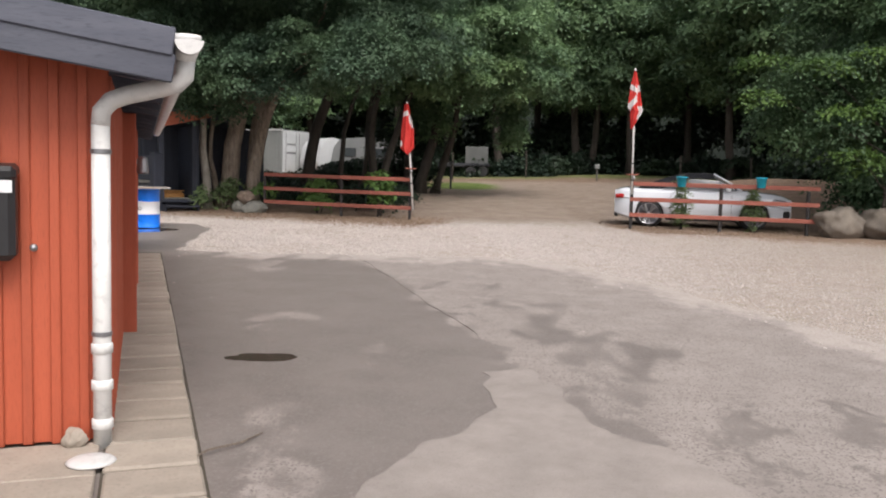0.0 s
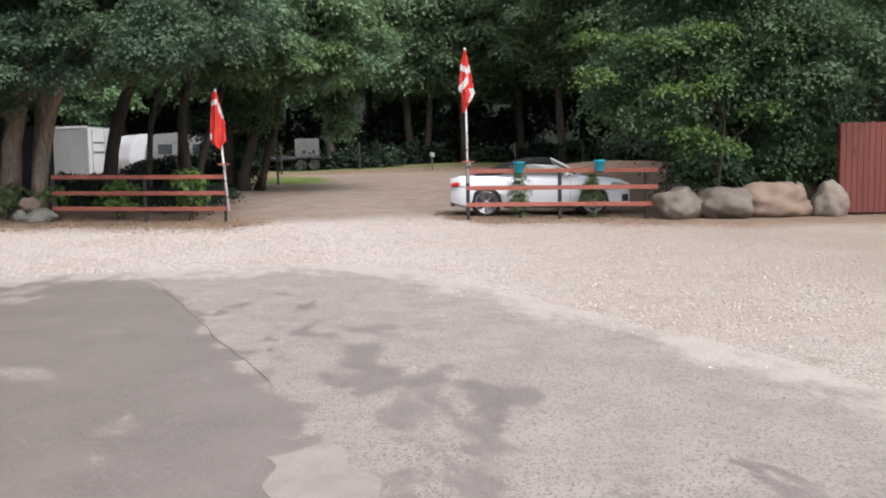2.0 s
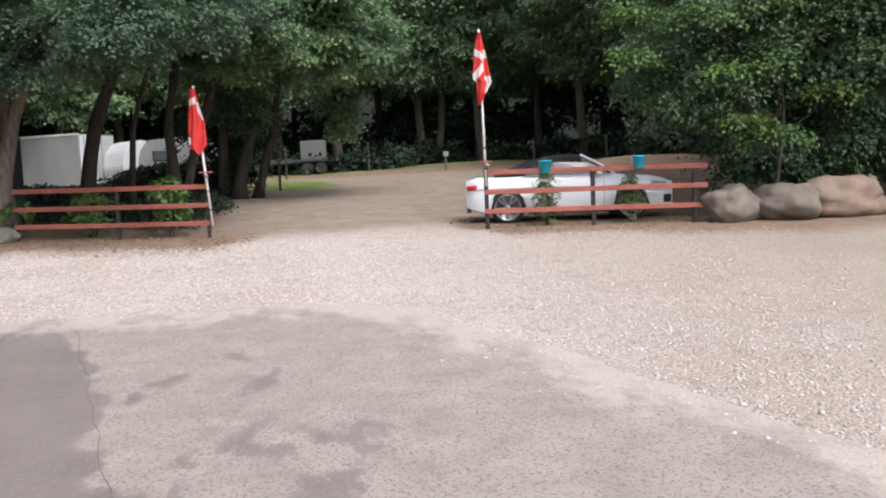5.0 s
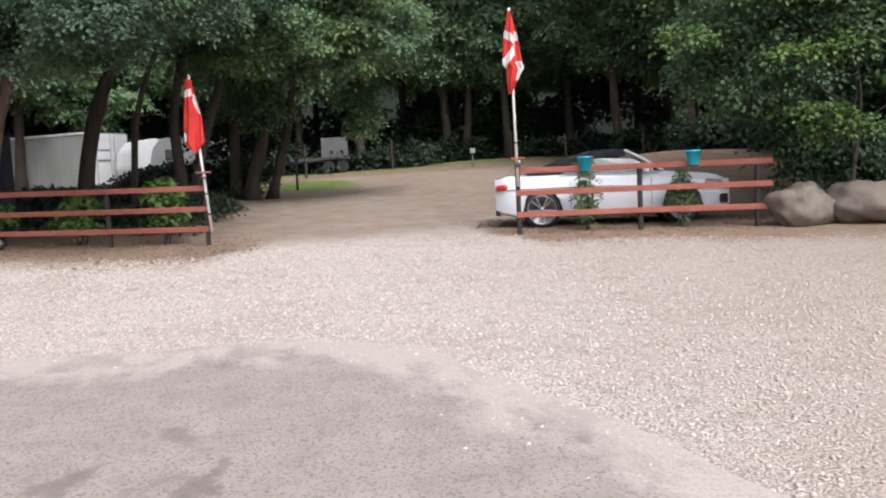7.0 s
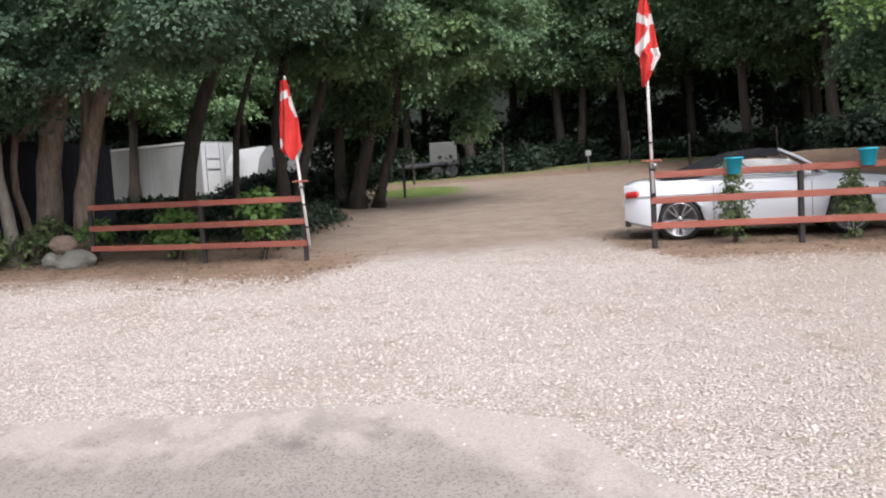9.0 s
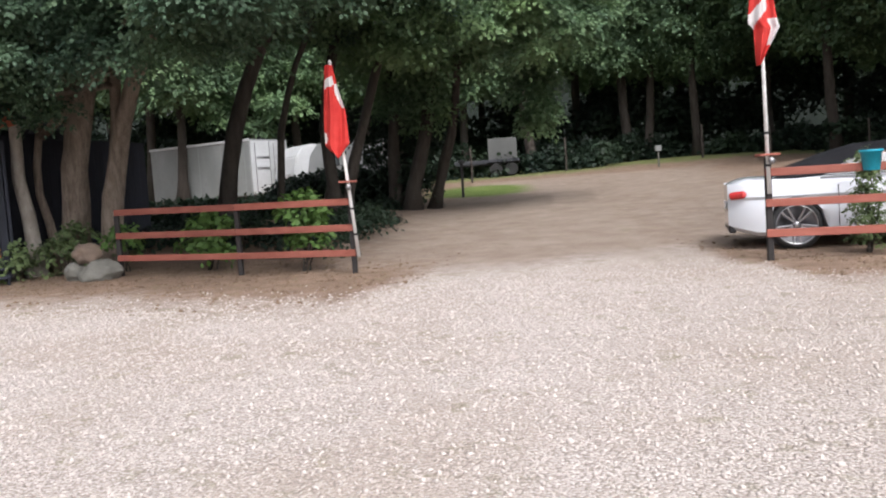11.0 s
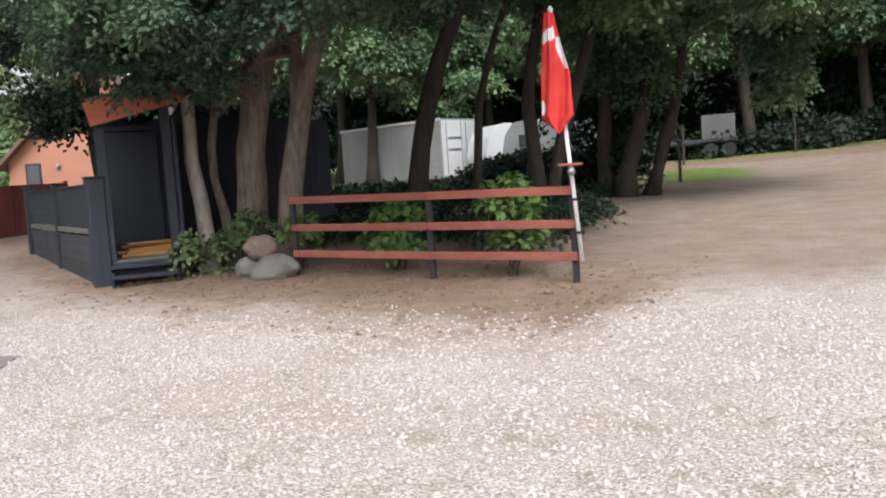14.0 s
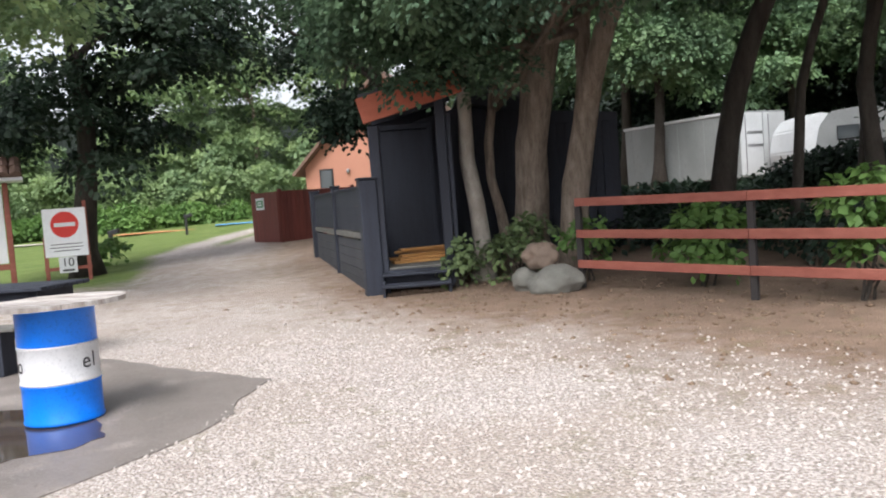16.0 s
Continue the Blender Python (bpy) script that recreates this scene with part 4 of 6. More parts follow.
def car(m):
    e = thing("convertible_car", m, "white two-door convertible with a closed black canvas top", "car")
    bm = bmesh.new()
    xs = sorted(set([round(v, 3) for v in np.linspace(-2.2, 2.2, 45)]))
    rows = []
    for x in xs:
        w, low, belt, deck = car_section(x)
        shoulder = belt - 0.22
        ring = [(0.0, low), (w * 0.86, low), (w * 0.965, low + 0.05), (w * 0.985, 0.40), (w, 0.52), (w * 0.968, shoulder - 0.015), (w * 0.998, shoulder + 0.03),
                (w * 0.96, belt - 0.04), (w * 0.92, belt), (w * 0.86, deck - 0.015), (w * 0.70, deck + 0.012), (0.0, deck + 0.03)]
        full = ring + [(-a, b) for a, b in ring[-2:0:-1]]
        out = []
        for a, z in full:
            for hub in (-1.32, 1.28):                # wheel arches
                d = math.hypot(x - hub, z - 0.33)
                if d < 0.385 and abs(a) > 0.5:
                    up = math.sqrt(max(0.0, 0.385 ** 2 - (x - hub) ** 2)) + 0.33
                    z = up
            out.append(bm.verts.new((x, a, z)))
        rows.append(out)
    k = len(rows[0])
    for a, b in zip(rows, rows[1:]):
        for i in range(k):
            bm.faces.new((a[i], b[i], b[(i + 1) % k], a[(i + 1) % k]))
    bm.faces.new(rows[0][::-1])
    bm.faces.new(rows[-1])
    bmesh.ops.recalc_face_normals(bm, faces=bm.faces[:])
    part("body", bm, CAR_WHITE, e, "glossy white car body", smooth=True).data.set_sharp_from_angle(angle=radians(24))
    # canvas top and windscreen
    bm = bmesh.new()
    prof = [(-1.62, 1.0, 0.58), (-1.3, 1.13, 0.61), (-0.85, 1.29, 0.60), (-0.4, 1.40, 0.57), (0.0, 1.42, 0.56), (0.28, 1.40, 0.55)]
    rows = []
    for x, z, w in prof:
        base = 0.98
        rows.append([bm.verts.new((x, s * ww, zz)) for s, ww, zz in ((-1, w + 0.18 * (1 if x < -1.0 else 0.55), max(base, z - 0.34) if x < -0.75 else z - 0.14), (-1, w + 0.05, z - 0.06), (-1, w - 0.12, z), (1, w - 0.12, z), (1, w + 0.05, z - 0.06), (1, w + 0.18 * (1 if x < -1.0 else 0.55), max(base, z - 0.34) if x < -0.75 else z - 0.14))])
    for a, b in zip(rows, rows[1:]):
        for i in range(5):
            bm.faces.new((a[i], a[i + 1], b[i + 1], b[i]))
    bmesh.ops.solidify(bm, geom=bm.faces[:], thickness=0.02)
    part("canvas_top", bm, SOFT_TOP, e, "black canvas folding top", smooth=True)
    for s in (-1, 1):
        bm = bmesh.new()
        pr = [(-0.98, 0.97, 0.80), (0.86, 0.95, 0.80), (0.42, 1.22, 0.675), (-0.25, 1.25, 0.67), (-0.66, 1.16, 0.71)]
        vs = [bm.verts.new((x, s * w, z)) for x, z, w in pr]
        bm.faces.new(vs)
        bmesh.ops.solidify(bm, geom=bm.faces[:], thickness=0.008)
        bmesh.ops.recalc_face_normals(bm, faces=bm.faces[:])
        part("side_window", bm, CAR_GLASS, e)
        part("window_trim", tube([(-1.0, s * 0.815, 0.965), (0.0, s * 0.82, 0.955), (0.9, s * 0.81, 0.945)], [0.012] * 3, 8), ALLOY, e)
        part("windscreen_pillar", tube([(0.98, s * 0.76, 0.95), (0.62, s * 0.68, 1.2), (0.27, s * 0.6, 1.385)], [0.03, 0.028, 0.026], 8), CAR_WHITE, e, smooth=True)
        mir = part("door_mirror", box(0.12, 0.19, 0.12, at(0.62, s * 0.98, 1.0), 0.04), CAR_WHITE, e)
        part("mirror_arm", box(0.06, 0.1, 0.03, at(0.64, s * 0.87, 0.96), 0.01), BLACK_PLASTIC, mir)
        part("tail_lamp", box(0.26, 0.30, 0.11, at(-2.02, s * 0.66, 0.77, 0, -4, s * 30), 0.035), TAIL_RED, e, "red tail lamp")
        part("headlamp", box(0.38, 0.16, 0.11, at(1.88, s * 0.70, 0.71, 0, 6, -s * 26), 0.03), LAMP_CLEAR, e, "clear headlamp")
        part("air_intake", box(0.2, 0.26, 0.17, at(2.03, s * 0.60, 0.40, 0, 0, -s * 30), 0.03), BLACK_PLASTIC, e)
        part("sill_trim", box(1.75, 0.03, 0.09, at(-0.02, s * 0.87, 0.22), 0.01), BLACK_PLASTIC, e)
        part("door_handle", box(0.2, 0.025, 0.03, at(-0.42, s * 0.895, 0.76), 0.01), CAR_WHITE, e)
        for xx in (-0.78, 0.72):
            part("door_gap", box(0.008, 0.012, 0.55, at(xx, s * 0.885, 0.58), 0), BLACK_PLASTIC, e)
        for hub in (-1.32, 1.28):
            arch = part("wheel_arch", lathe([(0.05, 0), (0.38, 0), (0.38, 0.2), (0.05, 0.2)], 28), BLACK_PLASTIC, e)
            arch.matrix_local = at(hub, s * 0.6, 0.34, 90, 0, 0) @ at(0, 0, -0.1)
            wheel(e, at(hub, s * 0.80, 0.33, -90 * s, 0, 0))
    bm = bmesh.new()
    vs = [bm.verts.new(p) for p in ((1.02, -0.74, 0.96), (1.02, 0.74, 0.96), (0.28, 0.58, 1.385), (0.28, -0.58, 1.385))]
    bm.faces.new(vs)
    bmesh.ops.solidify(bm, geom=bm.faces[:], thickness=0.008)
    part("windscreen", bm, GLASS, e)
    part("grille", box(0.06, 0.85, 0.28, at(2.17, 0, 0.5), 0.03), BLACK_PLASTIC, e)
    part("rear_diffuser", box(0.1, 1.3, 0.12, at(-2.15, 0, 0.29), 0.02), BLACK_PLASTIC, e)
    part("rear_plate", box(0.01, 0.5, 0.11, at(-2.215, 0, 0.62), 0.002), SIGN_WHITE, e)
    return e


car_pos, car_yaw = Vector((6.80, 22.65)), -13.0
car(pose(car_pos.x, car_pos.y, gz(*car_pos), 0, 0, car_yaw))
bucket(5.80, 20.86, gz(5.83, 21) + 1.07)
bucket(7.58, 20.40, gz(7.6, 20.4) + 1.10)


# ---- stones ----
def boulder(x, y, size, mat, seed, turn=0, sink=0.25, label="rounded grey-brown granite boulder at the yard's edge", z=None):
    bm = bmesh.new()
    bmesh.ops.create_icosphere(bm, subdivisions=4, radius=0.5)
    for v in bm.verts:
        d = v.co.normalized()
        f = 1 + 0.30 * noise.noise(d * 1.3 + Vector((seed, 0, 0))) + 0.12 * noise.noise(d * 3.1 + Vector((0, seed, 0))) + 0.03 * noise.noise(d * 9)
        c = v.co * f
        c.z = max(c.z, -0.36)
        v.co = Vector((c.x * size[0], c.y * size[1], c.z * size[2]))
    ob = part("boulder", bm, mat, smooth=True)
    ob.matrix_world = pose(x, y, (gz(x, y) if z is None else z) + size[2] * (0.5 - sink), 0, 0, turn)
    return tagged(ob, label, "boulder", "boulders")


for i, (x, y, sx, sy, sz, mt, turn) in enumerate(((9.36, 20.0, 1.25, 0.9, 0.86, STONE, 20), (10.42, 20.0, 1.5, 1.4, 0.84, STONE, 75), (11.72, 19.95, 1.85, 1.2, 0.95, STONE_PINK, 5), (12.9, 19.6, 0.78, 0.75, 0.92, STONE, 30))):
    boulder(x, y, (sx, sy, sz), mt, 3.0 + i * 1.7, turn, 0.16)
boulder(12.5, 20.2, (0.3, 0.3, 0.45), STONE, 12.0, 10, 0.0, "small upright stone set between two boulders", z=0.72)
boulder(-5.72, 23.72, (0.42, 0.36, 0.36), STONE_GREY, 21.0, 20, 0.25, "pale grey boulder below the tree")
boulder(-5.28, 23.64, (0.68, 0.5, 0.4), STONE_GREY, 23.0, 0, 0.25, "broad mossy grey boulder below the tree")
boulder(-5.55, 23.8, (0.45, 0.36, 0.38), STONE_PINK, 26.0, 15, 0.0, "reddish stone resting on two boulders", z=0.70)


def board_fence(x, y, ang, length, height, mat, label, base=0.05):
    e = thing("board_fence", pose(x, y, gz(x, y), 0, 0, ang), label, "fence")
    n = int(length / 0.135)
    for k in range(n):
        part("board", box(0.128, 0.022, height - base, at(0.07 + k * 0.135, 0, base + (height - base) / 2 + 0.01 * ((k * 7) % 3 - 1)), 0.004), mat, e)
    for h in (0.35, height - 0.3):
        part("rail", box(length, 0.045, 0.09, at(length / 2, 0.035, h), 0.005), mat, e)
    for k in range(int(length / 1.8) + 1):
        part("post", box(0.09, 0.09, height, at(0.045 + k * 1.8, 0.105, height / 2 - 0.02), 0.006), mat, e)
    return e


board_fence(13.25, 19.75, -12, 5.4, 2.15, GATE_RED, "tall dark red vertical board fence beside the boulders")


# ---- trees beside the yard ----
tree("maple_tree", -6.5, 25.0, [(0.0, 0.0, 0.29, 1.0, 0.1, 4.4, -0.12), (0.08, -0.02, 0.2, 0.35, 0.15, 4.4, 0.1), (0.76, -0.05, 0.22, 2.1, 0.1, 4.6, -0.3), (0.8, 0.0, 0.15, 1.05, 0.2, 4.6, 0.14), (0.5, 0.75, 0.14, 1.0, 0.8, 4.8, 0.0), (-0.06, -0.1, 0.095, -0.15, 0.0, 3.4, -0.24)],
     [(-0.5, -1.9, 3.6, 1.2, 1.1, 0.8), (0.2, -1.6, 2.95, 0.8, 0.7, 0.55), (-0.75, -2.35, 3.2, 0.6, 0.5, 0.35), (-1.7, -1.0, 4.2, 1.1, 1.0, 0.7), (0.9, -2.3, 3.6, 1.7, 1.5, 1.0), (2.6, -3.3, 3.95, 1.6, 1.4, 0.95), (4.1, -3.3, 4.1, 1.5, 1.4, 0.95), (5.2, -2.7, 4.5, 1.3, 1.3, 0.9),
      (0.5, -0.3, 4.9, 2.6, 2.4, 1.0), (1.2, -0.1, 7.0, 4.5, 4.2, 2.0), (4.0, -1.1, 6.0, 3.0, 2.8, 1.6), (-2.6, -0.3, 5.8, 2.6, 2.6, 1.6), (3.0, 0.6, 4.6, 1.8, 1.6, 0.9)],
     LEAF_MAPLE, BARK, "many-stemmed maple with thick grey-brown trunks and a broad dark crown", "trees beside the yard", size=0.082, sprays=7.5, per=46, spread=0.33, flat=0.22, tiers=20)
tree("maple_tree", -6.89, 24.5, [(0, 0, 0.145, -0.02, 0.0, 4.2, -0.04)], [(-0.4, 0.0, 4.7, 1.6, 1.5, 0.9), (-1.0, 0.3, 6.3, 2.4, 2.2, 1.5)],
     LEAF_MAPLE, BARK_PALE, "slim maple with pale lichen-spotted bark beside the black shed", "trees beside the yard", size=0.095, sprays=6.0, per=34, spread=0.33)
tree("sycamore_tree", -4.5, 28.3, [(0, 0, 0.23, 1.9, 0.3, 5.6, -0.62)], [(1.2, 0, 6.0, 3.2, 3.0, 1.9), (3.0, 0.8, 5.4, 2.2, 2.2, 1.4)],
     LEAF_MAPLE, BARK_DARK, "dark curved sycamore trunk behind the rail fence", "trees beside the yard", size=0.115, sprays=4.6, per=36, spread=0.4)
tree("sycamore_tree", -3.6, 29.2, [(0, 0, 0.1, 1.3, 0.2, 5.2, -0.4)], [(0.7, 0.4, 5.8, 2.2, 2.2, 1.5)], LEAF_SYCAMORE_LIT, BARK_DARK, "slender dark sycamore behind the rail fence", "trees beside the yard", size=0.115, sprays=4.6, per=36, spread=0.4)
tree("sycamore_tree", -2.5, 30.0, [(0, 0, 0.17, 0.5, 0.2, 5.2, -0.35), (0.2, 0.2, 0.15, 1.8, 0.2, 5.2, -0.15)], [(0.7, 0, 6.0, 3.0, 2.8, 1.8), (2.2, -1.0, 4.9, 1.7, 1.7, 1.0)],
     LEAF_SYCAMORE_LIT, BARK_DARK, "twin-stemmed dark sycamore beside the drive", "trees beside the yard", size=0.115, sprays=4.8, per=36, spread=0.4)
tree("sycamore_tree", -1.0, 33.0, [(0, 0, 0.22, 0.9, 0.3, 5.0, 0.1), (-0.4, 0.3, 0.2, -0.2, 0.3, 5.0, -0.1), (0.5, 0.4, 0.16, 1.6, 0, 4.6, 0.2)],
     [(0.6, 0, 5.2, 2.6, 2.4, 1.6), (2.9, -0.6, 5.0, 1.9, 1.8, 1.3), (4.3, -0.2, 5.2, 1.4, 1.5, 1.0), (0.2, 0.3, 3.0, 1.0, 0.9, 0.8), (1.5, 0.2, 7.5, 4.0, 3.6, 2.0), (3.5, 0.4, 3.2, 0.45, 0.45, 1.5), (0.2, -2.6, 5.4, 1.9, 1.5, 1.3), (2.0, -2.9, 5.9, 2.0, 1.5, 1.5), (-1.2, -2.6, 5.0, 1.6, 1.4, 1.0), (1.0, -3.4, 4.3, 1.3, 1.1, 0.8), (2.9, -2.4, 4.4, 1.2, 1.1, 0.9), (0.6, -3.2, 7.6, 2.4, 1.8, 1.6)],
     LEAF_SYCAMORE_LIT, BARK_DARK, "dense ivy-dark sycamore leaning over the drive", "trees beside the yard", size=0.125, sprays=5.6, per=40, spread=0.42, flat=0.2, tiers=22)
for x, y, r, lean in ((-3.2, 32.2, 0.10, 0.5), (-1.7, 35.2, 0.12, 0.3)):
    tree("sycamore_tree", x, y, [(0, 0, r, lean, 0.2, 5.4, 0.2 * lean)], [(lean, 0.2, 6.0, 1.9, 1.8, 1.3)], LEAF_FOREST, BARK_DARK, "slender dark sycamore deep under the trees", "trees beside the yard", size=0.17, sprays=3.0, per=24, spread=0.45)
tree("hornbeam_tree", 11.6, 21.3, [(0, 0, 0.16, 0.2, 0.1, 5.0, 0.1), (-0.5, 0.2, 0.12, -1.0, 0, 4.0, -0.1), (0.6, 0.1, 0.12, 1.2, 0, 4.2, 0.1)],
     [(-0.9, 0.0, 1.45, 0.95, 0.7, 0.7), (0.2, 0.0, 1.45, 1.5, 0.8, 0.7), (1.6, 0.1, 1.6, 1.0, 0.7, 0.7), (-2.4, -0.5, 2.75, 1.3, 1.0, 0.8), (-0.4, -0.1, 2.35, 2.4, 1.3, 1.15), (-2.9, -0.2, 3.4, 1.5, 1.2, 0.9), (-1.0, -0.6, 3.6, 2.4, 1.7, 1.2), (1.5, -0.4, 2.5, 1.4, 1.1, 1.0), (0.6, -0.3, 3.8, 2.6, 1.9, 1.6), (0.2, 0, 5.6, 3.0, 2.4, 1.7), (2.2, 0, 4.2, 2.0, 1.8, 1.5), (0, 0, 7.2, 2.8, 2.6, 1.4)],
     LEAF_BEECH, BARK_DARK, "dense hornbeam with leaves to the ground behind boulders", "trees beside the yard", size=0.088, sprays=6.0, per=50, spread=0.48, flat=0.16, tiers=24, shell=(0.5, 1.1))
lime = thing("beech_sapling", pose(10.4, 19.9, gz(10.4, 19.9)), "young beech with flat sprays of fresh green leaves", "tree")
bm_s = bmesh.new()
limb(bm_s, (0, 0.4, -0.1), (-0.1, 0, 3.9), 0.05, 0.015, 0.1, 2.0, 8)
for p in ((-2.9, 0.1, 4.0), (-1.9, -0.3, 3.85), (-0.7, -0.3, 4.1), (-2.9, 0.0, 3.2), (-1.4, -0.35, 2.8), (-0.3, -0.3, 3.0), (-1.1, -0.4, 1.85), (-0.5, -0.35, 1.6), (0.9, -0.2, 2.5)):
    limb(bm_s, (-0.02, 0.2, p[2] * 0.62), (p[0], p[1], p[2] + 0.05), 0.018, 0.006, 0.05, p[0], 6)
part("trunk", bm_s, BARK_DARK, lime, smooth=True)
leaves("crown", [(-2.9, 0.1, 4.05, 0.7, 0.45, 0.1), (-1.9, -0.3, 3.9, 0.72, 0.5, 0.12), (-0.7, -0.3, 4.15, 0.74, 0.5, 0.12), (-3.1, 0.0, 3.2, 0.6, 0.4, 0.1), (-1.4, -0.35, 2.85, 0.74, 0.45, 0.1), (-0.3, -0.3, 3.05, 0.6, 0.45, 0.1),
                 (-1.1, -0.4, 1.9, 0.7, 0.4, 0.1), (-0.5, -0.35, 1.62, 0.7, 0.4, 0.1), (0.9, -0.2, 2.5, 0.6, 0.4, 0.1)], LEAF_LIME, 0.085, 9.0, 22, 0.3, parent=lime, seed=77, flat=0.12)
for i, (x, y) in enumerate(((16.0, 22.6), (20.0, 21.5), (14.5, 27.0), (19.0, 28.0))):
    tree("hornbeam_tree", x, y, [(0, 0, 0.22, 0.2, 0.1, 6.0, 0.15)], [(0, 0, 3.4, 2.6, 2.4, 1.7), (0.2, 0, 6.0, 3.2, 3.0, 2.0), (-0.8, 0.2, 8.0, 2.8, 2.8, 1.8)],
         LEAF_BEECH, BARK_DARK, "dark green hornbeam behind the red board fence", "trees beside the yard", size=0.14, sprays=3.4, per=30, spread=0.5, flat=0.2)

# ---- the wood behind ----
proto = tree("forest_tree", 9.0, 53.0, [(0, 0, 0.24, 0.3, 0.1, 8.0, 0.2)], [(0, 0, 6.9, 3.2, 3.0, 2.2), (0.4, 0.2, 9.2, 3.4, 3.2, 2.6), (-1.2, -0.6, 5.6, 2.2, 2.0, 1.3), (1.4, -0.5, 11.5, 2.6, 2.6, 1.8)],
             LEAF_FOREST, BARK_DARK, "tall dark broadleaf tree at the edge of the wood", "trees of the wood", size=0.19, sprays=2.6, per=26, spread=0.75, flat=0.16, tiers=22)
rng = random.Random(11)
spots = [(x + rng.uniform(-1, 1), 52 + 0.02 * abs(x) + rng.uniform(-1.5, 1.5)) for x in range(-8, 34, 4)]
spots += [(x + rng.uniform(-1, 1), 58 + rng.uniform(-1.5, 1.5)) for x in range(-24, 36, 5)]
spots += [(17, 41), (21, 37), (23, 44), (19, 47), (15.5, 46), (26, 32), (25, 25)]
spots += [(-5, 53), (-10, 50), (-12, 46), (-15, 50)]
for x, y in spots:
    s = rng.uniform(0.9, 1.2)
    copy_thing(proto, pose(x, y, gz(x, y) - 0.05, 0, 0, rng.uniform(0, 360)) @ Matrix.Diagonal((s, s, s, 1)))
rear = random.Random(77)
for x in range(-12, 40, 5):                     # a further row closes the wood
    copy_thing(proto, pose(x, 65 + rear.uniform(-1.5, 1.5), gz(x, 65) - 0.05, 0, 0, rear.uniform(0, 360)))
# Shrub colour here carries the shade of the wood.
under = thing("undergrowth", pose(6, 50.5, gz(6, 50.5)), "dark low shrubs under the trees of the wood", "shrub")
leaves("leaf_mass", [(x + rng.uniform(-1, 1), rng.uniform(-1.0, 2.5), 0.3, 1.8, 1.2, rng.uniform(0.5, 1.5)) for x in range(-16, 24, 3)], LEAF_SHADED, 0.22, 5.0, 16, 0.5, 5, parent=under)
# Thicket added near black to stand in for the wood's dark depth.
thicket = thing("undergrowth", pose(6, 56.5, gz(6, 56.5)), "tall thicket deep in the wood, shade put into its dark leaves", "shrub")
leaves("leaf_mass", [(x + rng.uniform(-1, 1), rng.uniform(-1.5, 2.0), rng.uniform(1.2, 2.8), 2.6, 1.6, rng.uniform(1.8, 2.8)) for x in range(-32, 34, 3)], LEAF_SHADED, 0.3, 2.6, 16, 0.7, 15, parent=thicket)
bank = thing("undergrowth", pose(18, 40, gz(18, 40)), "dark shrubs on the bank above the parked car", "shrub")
leaves("leaf_mass", [(rng.uniform(-2, 4), y, 0.7, 1.8, 1.6, rng.uniform(0.9, 1.8)) for y in range(-12, 12, 3)], LEAF_SHADED, 0.22, 5.0, 16, 0.5, 6, parent=bank)

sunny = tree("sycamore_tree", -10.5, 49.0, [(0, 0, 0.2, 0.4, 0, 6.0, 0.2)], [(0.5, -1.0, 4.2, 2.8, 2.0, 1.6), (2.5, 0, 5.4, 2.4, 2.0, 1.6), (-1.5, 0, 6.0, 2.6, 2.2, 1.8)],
             LEAF_SYCAMORE_LIT, BARK_DARK, "green sycamore behind the white box trailer, sunlight put into its leaf colour", "trees beside the yard", size=0.2, sprays=3.0, per=24, spread=0.5)

# far backdrop of woodland, its deep shade put into a near-black colour
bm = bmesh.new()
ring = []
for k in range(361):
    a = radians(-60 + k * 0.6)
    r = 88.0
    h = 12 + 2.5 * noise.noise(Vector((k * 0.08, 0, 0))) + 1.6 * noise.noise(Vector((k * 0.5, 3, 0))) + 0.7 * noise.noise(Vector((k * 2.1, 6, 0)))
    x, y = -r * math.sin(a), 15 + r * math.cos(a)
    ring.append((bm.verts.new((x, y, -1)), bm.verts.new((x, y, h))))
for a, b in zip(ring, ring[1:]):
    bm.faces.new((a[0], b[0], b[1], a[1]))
tagged(part("backdrop", bm, BACK_SHADE), "far dark wall of woodland closing the view", "backdrop", kind="structure")

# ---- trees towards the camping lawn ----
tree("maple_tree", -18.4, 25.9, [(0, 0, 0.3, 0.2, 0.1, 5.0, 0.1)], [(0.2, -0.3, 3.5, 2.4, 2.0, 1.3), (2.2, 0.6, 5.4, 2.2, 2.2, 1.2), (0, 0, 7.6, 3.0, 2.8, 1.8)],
     LEAF_SHADED, BARK_DARK, "broad maple over the no-entry sign, shade put into its leaf colour", "trees beside the yard", size=0.16, sprays=3.6, per=26, spread=0.4)
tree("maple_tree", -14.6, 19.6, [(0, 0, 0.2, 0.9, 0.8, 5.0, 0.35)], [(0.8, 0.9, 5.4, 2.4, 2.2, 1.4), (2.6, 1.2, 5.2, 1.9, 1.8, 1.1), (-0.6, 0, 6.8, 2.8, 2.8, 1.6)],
     LEAF_PALE_LIT, BARK, "leaning maple near the info board, sunlight put into its green leaf colour", "trees beside the yard", size=0.12, sprays=3.0, per=26, spread=0.36)
